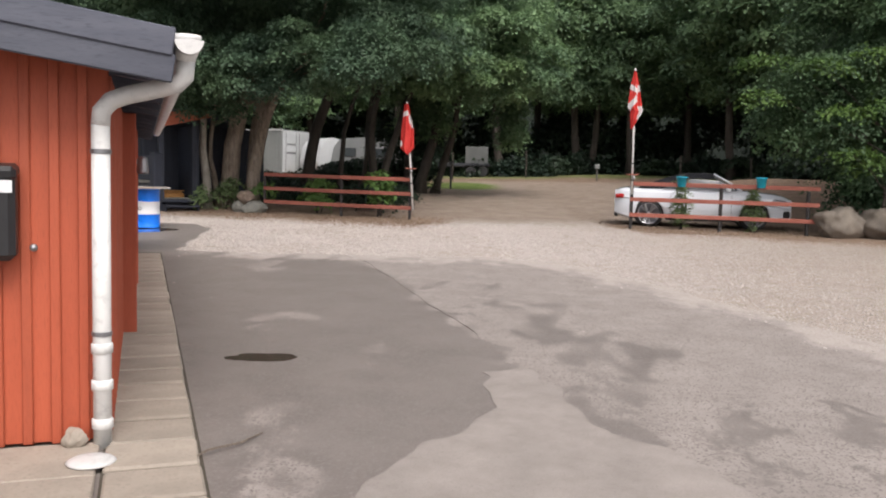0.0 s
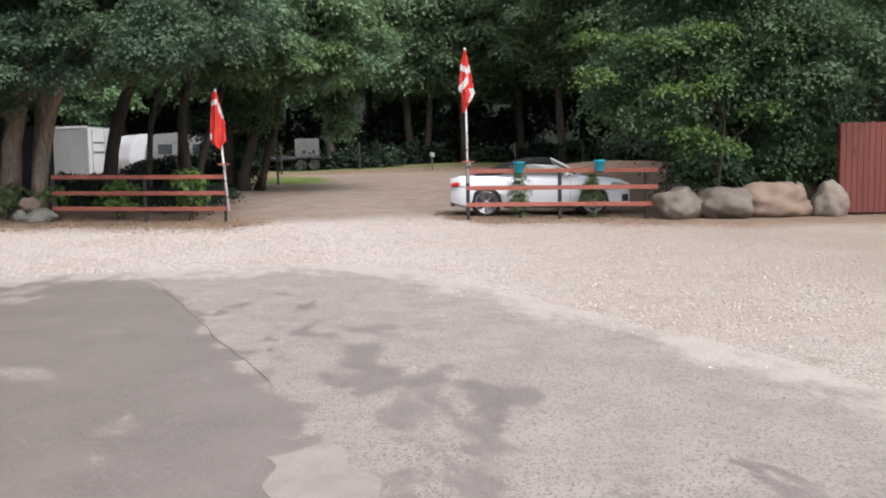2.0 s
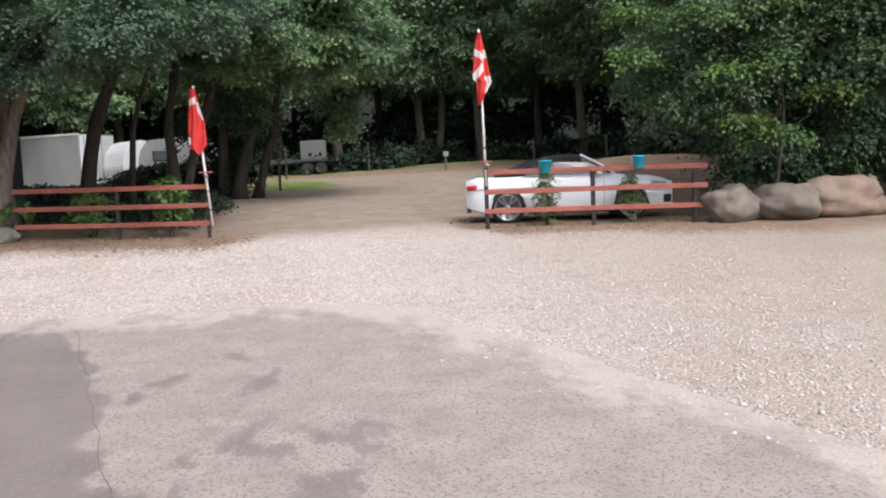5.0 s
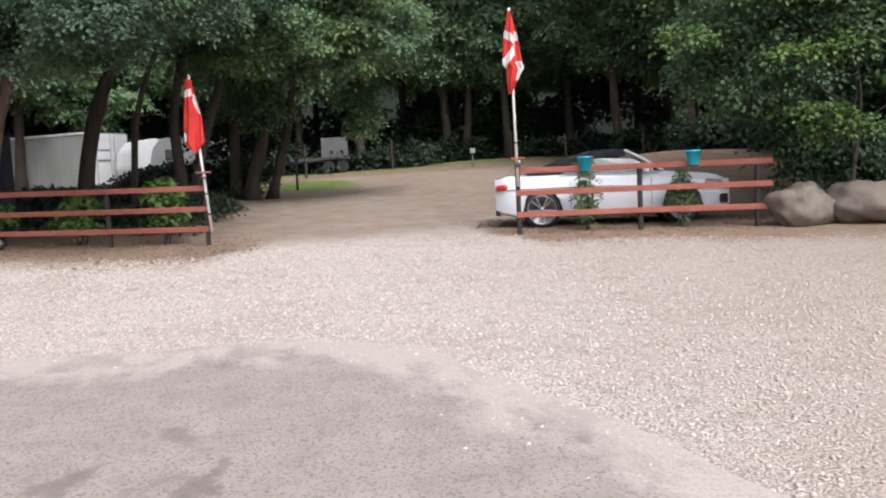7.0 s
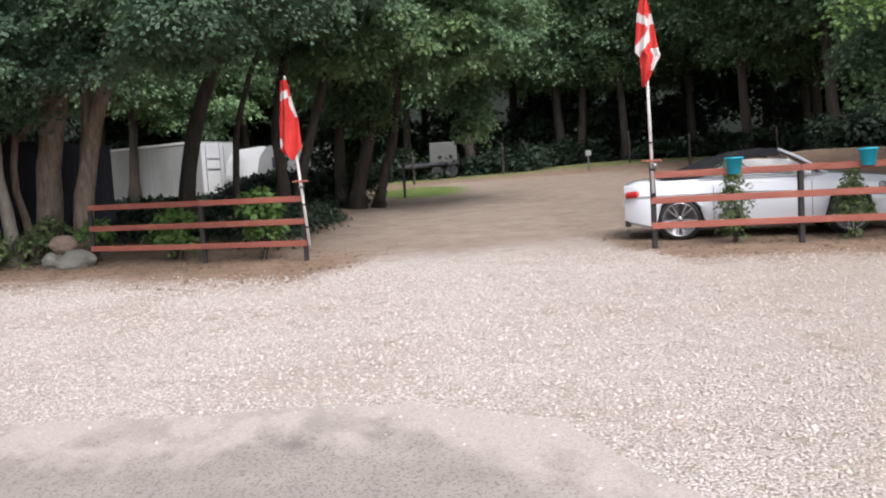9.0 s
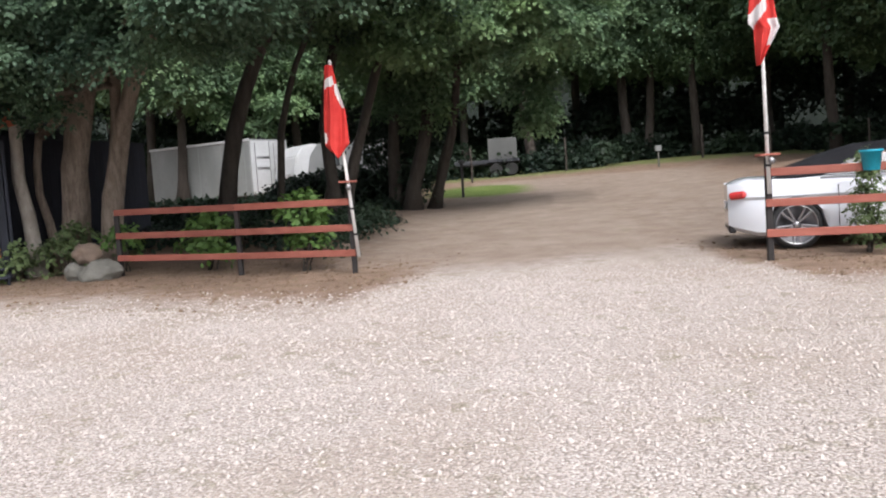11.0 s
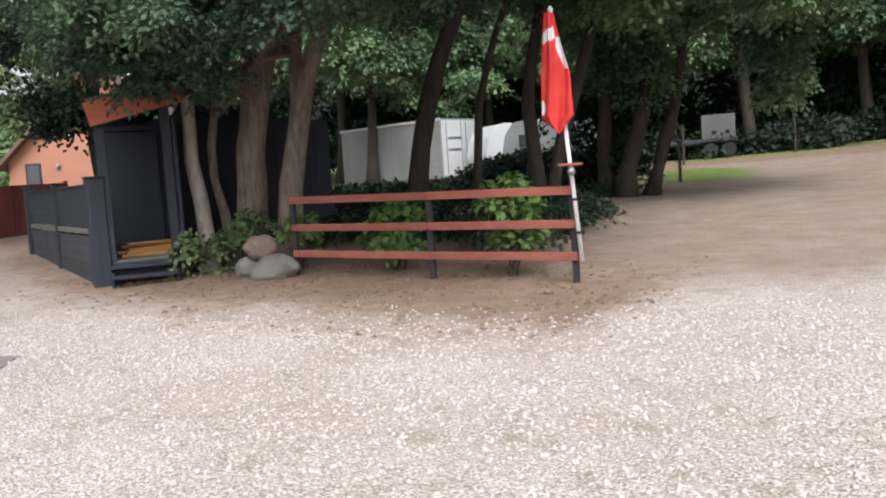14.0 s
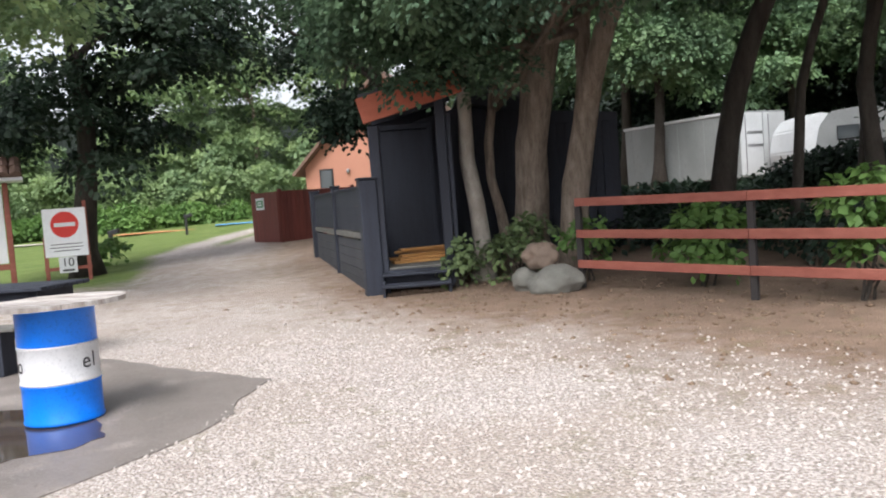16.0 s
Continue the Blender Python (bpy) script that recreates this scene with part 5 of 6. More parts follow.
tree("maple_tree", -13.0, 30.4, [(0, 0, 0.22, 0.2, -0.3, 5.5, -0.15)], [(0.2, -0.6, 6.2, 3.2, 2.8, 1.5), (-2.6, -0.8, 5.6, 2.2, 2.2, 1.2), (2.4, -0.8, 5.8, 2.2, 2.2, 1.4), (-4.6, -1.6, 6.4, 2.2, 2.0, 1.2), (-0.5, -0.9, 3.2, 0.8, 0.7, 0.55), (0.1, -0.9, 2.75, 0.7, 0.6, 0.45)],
     LEAF_SHADED, BARK_DARK, "maple spreading over the black shed, shade put into its leaf colour", "trees beside the yard", size=0.14, sprays=2.4, per=26, spread=0.4)
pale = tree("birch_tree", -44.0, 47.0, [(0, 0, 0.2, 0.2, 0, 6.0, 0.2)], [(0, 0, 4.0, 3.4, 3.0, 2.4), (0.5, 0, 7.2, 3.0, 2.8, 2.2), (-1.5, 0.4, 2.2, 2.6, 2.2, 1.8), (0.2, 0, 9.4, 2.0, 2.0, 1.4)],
            LEAF_PALE_LIT, BARK, "pale green broadleaf tree beyond the lawn", "trees beyond the lawn", size=0.22, sprays=3.0, per=18, spread=0.5)
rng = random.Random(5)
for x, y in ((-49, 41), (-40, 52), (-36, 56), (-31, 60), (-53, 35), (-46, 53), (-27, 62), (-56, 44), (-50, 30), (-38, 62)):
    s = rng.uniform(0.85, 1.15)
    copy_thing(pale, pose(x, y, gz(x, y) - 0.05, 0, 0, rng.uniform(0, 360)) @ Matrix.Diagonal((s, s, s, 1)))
hedge = thing("shrub_hedge", pose(-36, 41.5, gz(-36, 41.5)), "bright green hedge of bushy shrubs along the lawn", "hedge")
for k in range(15):
    leaves("shrub", [(-7.5 + 1.3 * k + rng.uniform(-0.4, 0.4), -8.0 + 1.4 * k + rng.uniform(-0.5, 0.5), 0.4, 1.3, 1.2, rng.uniform(0.55, 0.9))], LEAF_BRIGHT, 0.2, 4.5, 16, 0.4, 90 + k, parent=hedge)
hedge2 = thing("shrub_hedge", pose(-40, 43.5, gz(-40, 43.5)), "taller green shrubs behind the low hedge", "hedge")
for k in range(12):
    leaves("shrub", [(-7.5 + 1.7 * k + rng.uniform(-0.6, 0.6), -8.0 + 1.8 * k + rng.uniform(-0.8, 0.8), 1.5, 1.7, 1.6, rng.uniform(1.4, 2.2))], LEAF_PALE_LIT, 0.22, 3.6, 16, 0.45, 120 + k, parent=hedge2)
for x, y, sx, sy, mt, nm, lb in ((-32.6, 38.6, 3.4, 1.4, PLAY_ORANGE, "play_mat", "flat orange play surface on the lawn"), (-29.6, 41.0, 2.4, 1.2, PLAY_BLUE, "play_mat", "flat blue play surface on the lawn"),
                                 (-36.2, 35.6, 3.4, 1.0, SAND, "sand_strip", "pale sand strip beside the hedge")):
    e = part(nm, box(sx, sy * 1.5, 0.03, None, 0.01), mt)
    e.matrix_world = pose(x, y, gz(x, y) + 0.02, 0, 0, 46)
    tagged(e, lb, "play mat")


# ---- black shed ----
SHED_AXIS = pose(-7.88, 23.36, 0.47, 0, 0, 36)


def black_shed():
    e = thing("black_shed", SHED_AXIS, "black-stained wooden shed with an open porch and red verge", "shed")
    wall_y, RX, pitch = 1.7, 1.3, 14.0
    sl = math.tan(radians(pitch))
    prof = [(0.06, -0.1), (3.87, -0.1), (3.87, 2.4), (RX, 2.3 + sl * RX), (0.06, 2.3)]
    bm = bmesh.new()
    f = [bm.verts.new((x, wall_y, z)) for x, z in prof]
    b = [bm.verts.new((x, wall_y + 4.0, z)) for x, z in prof]
    bm.faces.new(f)
    bm.faces.new(b[::-1])
    for i in range(5):
        bm.faces.new((f[i], f[(i + 1) % 5], b[(i + 1) % 5], b[i]))
    bmesh.ops.recalc_face_normals(bm, faces=bm.faces[:])
    part("wall", bm, BLACK_WOOD, e)
    for k in range(26):
        part("board", box(0.134, 0.02, 2.25, at(0.15 + k * 0.141, wall_y - 0.012, 1.15), 0.004), BLACK_WOOD, e)
    dr = part("door", box(0.74, 0.05, 1.98, at(0.52, wall_y - 0.05, 1.35), 0.006), BLACK_WOOD, e, "plain black door leaf")
    for x in (0.12, 0.92):
        part("door_frame", box(0.07, 0.06, 2.1, at(x, wall_y - 0.06, 1.4), 0.005), BLACK_WOOD, dr)
    part("lintel", box(0.9, 0.06, 0.08, at(0.52, wall_y - 0.06, 2.4), 0.005), BLACK_WOOD, dr)
    for k in range(11):
        part("deck_board", box(1.1, 0.135, 0.03, at(0.57, 0.1 + k * 0.142, 0.34), 0.004), WEATHERED, e)
    part("deck_skirt", box(1.1, 0.03, 0.26, at(0.57, 0.02, 0.19), 0.004), BLACK_WOOD, e)
    for z, y in ((0.14, -0.30), (0.27, -0.04)):
        part("step", box(0.92, 0.27, 0.04, at(0.56, y - 0.05, z), 0.008), BLACK_WOOD, e)
    for x in (0.12, 1.0):
        part("step_side", box(0.04, 0.42, 0.2, at(x, -0.2, 0.08), 0.005), BLACK_WOOD, e)
    part("post", box(0.15, 0.15, 2.3, at(0.12, 0.08, 1.15), 0.01), BLACK_WOOD, e)
    part("post", box(0.13, 0.13, 2.6, at(1.04, 0.08, 1.3), 0.01), BLACK_WOOD, e)
    part("partition", box(0.06, 1.58, 2.4, at(1.15, 0.85, 1.2), 0.005), BLACK_WOOD, e)
    over = 0.02
    ln = (RX + over) / math.cos(radians(pitch))
    for sgn in (-1, 1):
        cx = RX + sgn * (RX + over) / 2 + (0.16 if sgn > 0 else 0.0)
        cz = 2.3 + sl * RX - sl * (RX + over) / 2
        part("roof", box(ln, 7.7 if sgn < 0 else 4.5, 0.08, at(cx, 3.42 if sgn < 0 else 3.72, cz + 0.34, 0, sgn * pitch, 0), 0.01), ROOF_FELT, e, "dark felt roof slope")
        part("verge_board", box(ln, 0.035, 0.34 if sgn < 0 else 0.2, at(cx, -0.42 if sgn < 0 else 1.46, cz + 0.16, 0, sgn * pitch, 0), 0.008), VERGE_RED if sgn < 0 else BLACK_WOOD, e, "faded red verge board" if sgn < 0 else "")
        for k in range(5 if sgn < 0 else 3):
            part("rafter", box(ln - 0.1, 0.07, 0.14, at(cx, 0.1 + k * 1.5 + (0 if sgn < 0 else 1.9), cz + 0.2, 0, sgn * pitch, 0), 0.005), BLACK_WOOD, e)
    return e


VERGE_RED = surface("faded_red_verge", (0.30, 0.075, 0.04), (0.36, 0.10, 0.055), 2, 30, 0.7, stretch=(0.6, 5, 5))
black_shed()


def porch_fence():
    e = thing("porch_fence", SHED_M, "black board fence with weathered lower boards along the shed", "fence")
    for y, w in ((0.0, 0.24), (3.4, 0.14), (6.9, 0.2)):
        part("post", box(w, w, 1.6, at(-0.02, y, 0.78), 0.012), BLACK_WOOD, e)
        part("post_cap", box(w + 0.03, w + 0.03, 0.03, at(-0.02, y, 1.595), 0.01), BLACK_WOOD, e)
    for y0, y1 in ((0.12, 3.33), (3.47, 6.8)):
        ln, c = y1 - y0, (y0 + y1) / 2
        for k in range(5):
            part("board", box(0.025, ln, 0.1245, at(-0.02, c, 0.92 + k * 0.125), 0.003), BLACK_WOOD, e)
        part("cap_rail", box(0.07, ln, 0.035, at(-0.02, c, 1.50), 0.006), BLACK_WOOD, e)
        part("ledge", box(0.06, ln, 0.09, at(-0.035, c, 0.80), 0.006), WEATHERED, e, "weathered grey ledge board")
        for k in range(5):
            part("board", box(0.022, ln, 0.138, at(-0.03, c, 0.08 + k * 0.145), 0.005), DARK_GREY_BOARD, e)
    return e


porch_fence()
stack = thing("plank_stack", SHED_AXIS @ at(0.62, 0.75, 0.355, 0, 0, 14), "loose stack of fresh orange pine planks on the deck", "planks")
for k, (x, y, z, a) in enumerate(((0, 0, 0.02, 0), (0.02, 0.16, 0.02, 3), (0.05, 0.33, 0.02, -2), (0.08, 0.06, 0.062, 6), (0.0, 0.25, 0.062, -5), (0.12, 0.15, 0.104, 9), (0.1, 0.3, 0.145, -8), (0.14, 0.2, 0.187, 4))):
    part("plank", box(0.78, 0.14, 0.038, at(x, y, z, 0, 0, a), 0.005), PINE, stack)


# ---- drum table ----
def drum_table():
    x, y = -6.2, 17.7
    e = thing("drum_table", pose(x, y, 0.02 * y + 0.014, 0, 0, -8), "blue and white steel drum carrying a round plank tabletop", "table")
    prof = [(0.27, 0.0), (0.289, 0.004), (0.292, 0.018), (0.285, 0.03)]
    part("lower_band", lathe(prof + [(0.285, 0.285), (0.292, 0.295), (0.292, 0.302)], 48), DRUM_BLUE, e, "bright blue lower drum band", smooth=True)
    part("middle_band", lathe([(0.284, 0.303), (0.2925, 0.305), (0.2925, 0.318), (0.2855, 0.33), (0.2855, 0.565), (0.2925, 0.577), (0.2925, 0.592), (0.284, 0.594)], 48), DRUM_WHITE, e, "white middle drum band", smooth=True)
    part("upper_band", lathe([(0.284, 0.595), (0.285, 0.605), (0.285, 0.85), (0.292, 0.86), (0.292, 0.875), (0.27, 0.878)], 48), DRUM_BLUE, e, "bright blue upper drum band", smooth=True)
    e.scale = (0.92, 0.92, 0.92)
    n = 7
    R = 0.52
    for k in range(n):                          # tabletop planks cut to a disc
        y0, y1 = -R + 2 * R * k / n + 0.003, -R + 2 * R * (k + 1) / n - 0.003
        out = []
        for yy in np.linspace(y0, y1, 6):
            out.append((math.sqrt(max(0.0004, R * R - yy * yy)), yy))
        out += [(-a, b) for a, b in out[::-1]]
        bm = prism(out, 0.882, 0.918 + 0.002 * (k % 2))
        bmesh.ops.recalc_face_normals(bm, faces=bm.faces[:])
        p = part("tabletop_plank", bm, PLY_GREY, e)
        p.matrix_local = at(0, 0, 0, 0, 0, 28)
    for a, txt in ((17, "e"), (32, "l"), (-92, "o")):
        r = 0.2875
        lettering(txt, 0.17, at(r * math.cos(radians(a)), r * math.sin(radians(a)), 0.455, 90, 0, a + 90), INK, e, "letter")


drum_table()


def black_table():
    x, y = -9.25, 18.95
    e = thing("garden_table", pose(x, y, 0.02 * y, 0, 0, 25), "black wooden garden table with low bench boards", "table")
    for k in range(7):
        part("tabletop_board", box(1.5, 0.11, 0.04, at(0, -0.36 + k * 0.12, 0.76), 0.006), BLACK_WOOD, e)
    part("apron", box(1.25, 0.6, 0.2, at(0, 0, 0.63), 0.006), BLACK_WOOD, e)
    for sx in (-0.55, 0.55):
        for sy in (-0.26, 0.26):
            part("leg", box(0.08, 0.08, 0.74, at(sx, sy, 0.37), 0.006), BLACK_WOOD, e)
    for sy in (-0.75,):
        part("bench_board", box(1.5, 0.26, 0.04, at(0, sy, 0.44), 0.006), WEATHERED, e)
        for sx in (-0.55, 0.55):
            part("bench_leg", box(0.08, 0.2, 0.42, at(sx, sy, 0.21), 0.006), BLACK_WOOD, e)
    for sx in (-0.55, 0.55):
        part("stretcher", box(0.07, 1.1, 0.07, at(sx, -0.25, 0.36), 0.006), BLACK_WOOD, e)


black_table()


# ---- signs ----
def no_entry_sign():
    x, y = -17.6, 24.9
    e = thing("no_entry_sign", pose(x, y, gz(x, y) - 0.2, 0, 0, 55), "white no-entry sign board on red wooden posts", "sign")
    for sx in (-0.42, 0.42):
        part("post", box(0.08, 0.08, 1.95 if sx > 0 else 1.2, at(sx, 0.05, 0.97 if sx > 0 else 0.6), 0.006), RAIL, e)
    part("crossbar", box(0.95, 0.05, 0.07, at(0, 0.06, 0.5), 0.005), RAIL, e)
    pl = part("plate", box(0.86, 0.02, 1.04, at(0, 0, 1.28), 0.004), SIGN_WHITE, e)
    part("red_disc", lathe([(0.28, 0), (0.28, 0.004)], 40), SIGN_RED, pl).matrix_local = at(0, -0.011, 1.45, 90, 0, 0)
    part("white_bar", box(0.42, 0.004, 0.085, at(0, -0.018, 1.45), 0.001), SIGN_WHITE, pl)
    for k, w in enumerate((0.62, 0.66, 0.5)):
        part("text_bar", box(w, 0.003, 0.018, at(0, -0.012, 1.03 - k * 0.07), 0), INK, pl)
    sm = part("speed_plate", box(0.36, 0.02, 0.34, at(0, -0.015, 0.58), 0.004), SIGN_WHITE, e)
    lettering("10", 0.26, at(0, -0.028, 0.63, 90, 0, 0), INK, sm, "number")
    part("text_bar", box(0.24, 0.003, 0.04, at(0, -0.027, 0.465), 0), INK, sm)


no_entry_sign()


def info_board():
    x, y = -18.0, 23.9
    e = thing("info_board", pose(x, y, gz(x, y), 0, 0, 60), "roofed info board on red posts with brown roof tiles", "notice board")
    for sx in (-2.0, 0.0):
        part("post", box(0.11, 0.11, 2.3, at(sx, 0, 1.1), 0.008), RAIL, e)
    part("rail", box(2.0, 0.06, 0.12, at(-1.0, 0, 0.5), 0.006), RAIL, e)
    part("panel", box(1.86, 0.03, 1.55, at(-1.0, -0.01, 1.35), 0.004), SIGN_WHITE, e)
    for k in range(6):
        part("text_bar", box(1.3, 0.004, 0.05, at(-1.0, -0.028, 1.95 - k * 0.2), 0), INK, e)
    part("eave", box(2.7, 0.9, 0.08, at(-1.0, 0, 2.3), 0.01), SIGN_WHITE, e)
    for side in (-1, 1):
        for r in range(2):
            for k in range(12):
                bm = tube([(0, 0, 0), (0, 0.32, 0.2)], [0.125, 0.11], 8)
                for v in bm.verts:
                    v.co.z = max(v.co.z, -0.02 + v.co.y * 0.62)
                t = part("roof_tile", bm, TILE_ROOF, e)
                t.matrix_local = at(-2.25 + k * 0.225, 0, 2.34, 0, 0, 0 if side < 0 else 180) @ at(0, -0.5 + r * 0.24, r * 0.16)


info_board()
for x, y, a in ((-22.3, 29.2, 30), (-27.6, 36.2, 40)):
    e = thing("bollard_light", pose(x, y, gz(x, y), 0, 0, a), "short black bollard lamp on the lawn", "lamp", "bollard lamps")
    part("pole", box(0.1, 0.1, 0.72, at(0, 0, 0.36), 0.01), BLACK_PLASTIC, e)
    part("head", box(0.34, 0.14, 0.14, at(0.1, 0, 0.74, 0, -12, 0), 0.02), BLACK_PLASTIC, e)


def bin_enclosure():
    x, y = -17.7, 31.4
    m = pose(x, y, gz(x, y), 0, 0, -17.5)
    e = thing("bin_enclosure", m, "dark red board bin enclosure with a small green sign", "enclosure")
    for k in range(12):
        part("board", box(0.128, 0.03, 1.42, at(-0.07 - k * 0.135, 0, 0.73), 0.004), GATE_RED, e)
    for k in range(18):
        part("board", box(0.03, 0.128, 1.42, at(0.02, 0.07 + k * 0.135, 0.73), 0.004), GATE_RED, e)
    for px, py in ((0.0, 0.0), (-1.65, 0.0), (0.0, 2.4), (-1.65, 2.4)):
        part("post", box(0.1, 0.1, 1.5, at(px, py + 0.07, 0.75), 0.006), GATE_RED, e)
    s = part("sign", box(0.5, 0.015, 0.34, at(-1.05, -0.025, 1.12), 0.003), SIGN_WHITE, e)
    part("sign_symbol", box(0.4, 0.006, 0.2, at(-1.05, -0.034, 1.12), 0.001), GREEN_SIGN, s)
    for k in range(2):
        part("text_bar", box(0.24, 0.004, 0.04, at(-1.05, -0.039, 1.16 - k * 0.07), 0), SIGN_WHITE, s)


bin_enclosure()


def orange_house():
    m = pose(-23.4, 38.7, gz(-22.8, 38.9) - 0.1, 0, 0, 22)
    e = thing("orange_house", m, "single-storey orange rendered house with a tiled gable roof", "house")
    W, D, H, R = 6.6, 9.0, 2.2, 3.3
    bm = bmesh.new()
    prof = [(0, 0), (W, 0), (W, H), (W / 2, H + R), (0, H)]
    f = [bm.verts.new((x, 0, z)) for x, z in prof]
    b = [bm.verts.new((x, D, z)) for x, z in prof]
    bm.faces.new(f)
    bm.faces.new(b[::-1])
    for i in range(5):
        bm.faces.new((f[i], f[(i + 1) % 5], b[(i + 1) % 5], b[i]))
    bmesh.ops.recalc_face_normals(bm, faces=bm.faces[:])
    part("wall", bm, ORANGE_WALL, e)
    pitch = math.degrees(math.atan2(R, W / 2))
    ln = math.hypot(R, W / 2) + 0.5
    for sgn in (-1, 1):
        cx = W / 2 + sgn * (ln / 2) * math.cos(radians(pitch))
        part("roof", box(ln, D + 0.9, 0.12, at(cx, D / 2, H + R + 0.08 - (ln / 2) * math.sin(radians(pitch)), 0, sgn * pitch, 0), 0.01), TILE_ROOF, e, "brown tiled roof slope")
    w = part("window", box(0.55, 0.06, 0.9, at(0.85, -0.01, 1.65), 0.004), BLACK_PLASTIC, e)
    part("pane", box(0.42, 0.02, 0.76, at(0.85, -0.045, 1.65), 0.002), GLASS, w)
    part("wall_lamp", lathe([(0.02, -0.08), (0.07, -0.05), (0.08, 0.03), (0.05, 0.08), (0.01, 0.09)], 14), STEEL, e).matrix_local = at(1.75, -0.08, 1.95)


orange_house()
low = thing("low_outbuilding", pose(-25.5, 41.5, gz(-25.5, 41.5), 0, 0, 40), "low white-roofed outbuilding beside the orange house", "building")
part("wall", box(3.0, 3.0, 1.7, at(1.5, 1.5, 0.85), 0.01), ORANGE_WALL, low)
part("roof", box(3.6, 3.5, 0.1, at(1.5, 1.5, 1.78, 3, 0, 0), 0.01), BOX_WHITE, low)
boulder(-13.6, 29.2, (0.7, 0.6, 0.7), STONE, 41.0, 20, 0.2, "grey field stone beside the porch fence")
boulder(-14.1, 30.0, (0.8, 0.6, 0.9), STONE_GREY, 43.0, 60, 0.2, "grey field stone beside the porch fence")


# ---- vehicles and trailers in the wood ----
def white_container():
    m = pose(-8.5, 44.4, gz(-8.5, 44.4), 0, 0, 150)
    e = thing("box_trailer", m, "large white box trailer body parked under the trees", "trailer")
    part("body", box(6.2, 2.2, 2.3, at(3.1, -1.1, 1.35), 0.03), BOX_SIDE, e, "grey-white side panels, shade put into the grey")
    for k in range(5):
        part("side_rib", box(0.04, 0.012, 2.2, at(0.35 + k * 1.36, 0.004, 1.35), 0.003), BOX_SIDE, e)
    part("top_rail", box(6.25, 0.06, 0.1, at(3.1, 0.01, 2.48), 0.01), BOX_WHITE, e)
    for y in (-0.56, -1.64):
        d = part("door", box(0.03, 1.04, 2.15, at(-0.012, y, 1.36), 0.01), BOX_WHITE, e, "white rear door leaf")
        part("lock_bar", tube([(-0.045, y + 0.3, 0.35), (-0.045, y + 0.3, 2.35)], [0.015, 0.015], 8), STEEL, d)
    for k in range(2):
        part("text_bar", box(0.005, 0.7, 0.1, at(-0.031, -0.7, 1.75 - k * 0.45), 0), STEEL, e)
    part("chassis", box(6.0, 1.6, 0.14, at(3.1, -1.1, 0.14), 0.02), BLACK_PLASTIC, e)


white_container()


def caravan(x, y, ang, ln, h, mat, label):
    e = thing("caravan", pose(x, y, gz(x, y), 0, 0, ang), label, "caravan", "caravans in the wood")
    prof = [(-ln / 2, 0.45), (-ln / 2 - 0.1, 0.9), (-ln / 2 + 0.05, h - 0.5), (-ln / 2 + 0.35, h - 0.1), (0, h), (ln / 2 - 0.4, h - 0.08), (ln / 2, h - 0.55), (ln / 2 + 0.12, 0.9), (ln / 2, 0.45)]
    bm = bmesh.new()
    a = [bm.verts.new((px, -1.05, pz)) for px, pz in prof]
    b = [bm.verts.new((px, 1.05, pz)) for px, pz in prof]
    bm.faces.new(a)
    bm.faces.new(b[::-1])
    for i in range(len(prof)):
        j = (i + 1) % len(prof)
        bm.faces.new((a[i], b[i], b[j], a[j]))
    bmesh.ops.recalc_face_normals(bm, faces=bm.faces[:])
    bmesh.ops.bevel(bm, geom=bm.edges[:], offset=0.05, segments=2, affect='EDGES')
    part("body", bm, mat, e)
    for px in ((-ln / 4, ln / 5) if ln > 3 else ()):
        w = part("window", box(0.6, 0.03, 0.42, at(px, -1.06, h - 0.75), 0.02), BLACK_PLASTIC, e)
        part("pane", box(0.54, 0.02, 0.36, at(px, -1.075, h - 0.75), 0.01), GLASS, w)
    for s in (-1, 1):
        part("wheel", lathe([(0.1, -0.08), (0.3, -0.09), (0.32, 0), (0.3, 0.09), (0.1, 0.08)], 24), RUBBER, e).matrix_local = at(0.1, s * 0.95, 0.32, 90, 0, 0)
    part("drawbar", box(1.1, 0.1, 0.1, at(ln / 2 + 0.55, 0, 0.42), 0.01), STEEL, e)


caravan(-6.35, 44.6, 35, 1.6, 2.1, BOX_WHITE, "small white caravan half hidden behind trunks")
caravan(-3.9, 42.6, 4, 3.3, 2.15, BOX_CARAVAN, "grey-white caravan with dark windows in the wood")


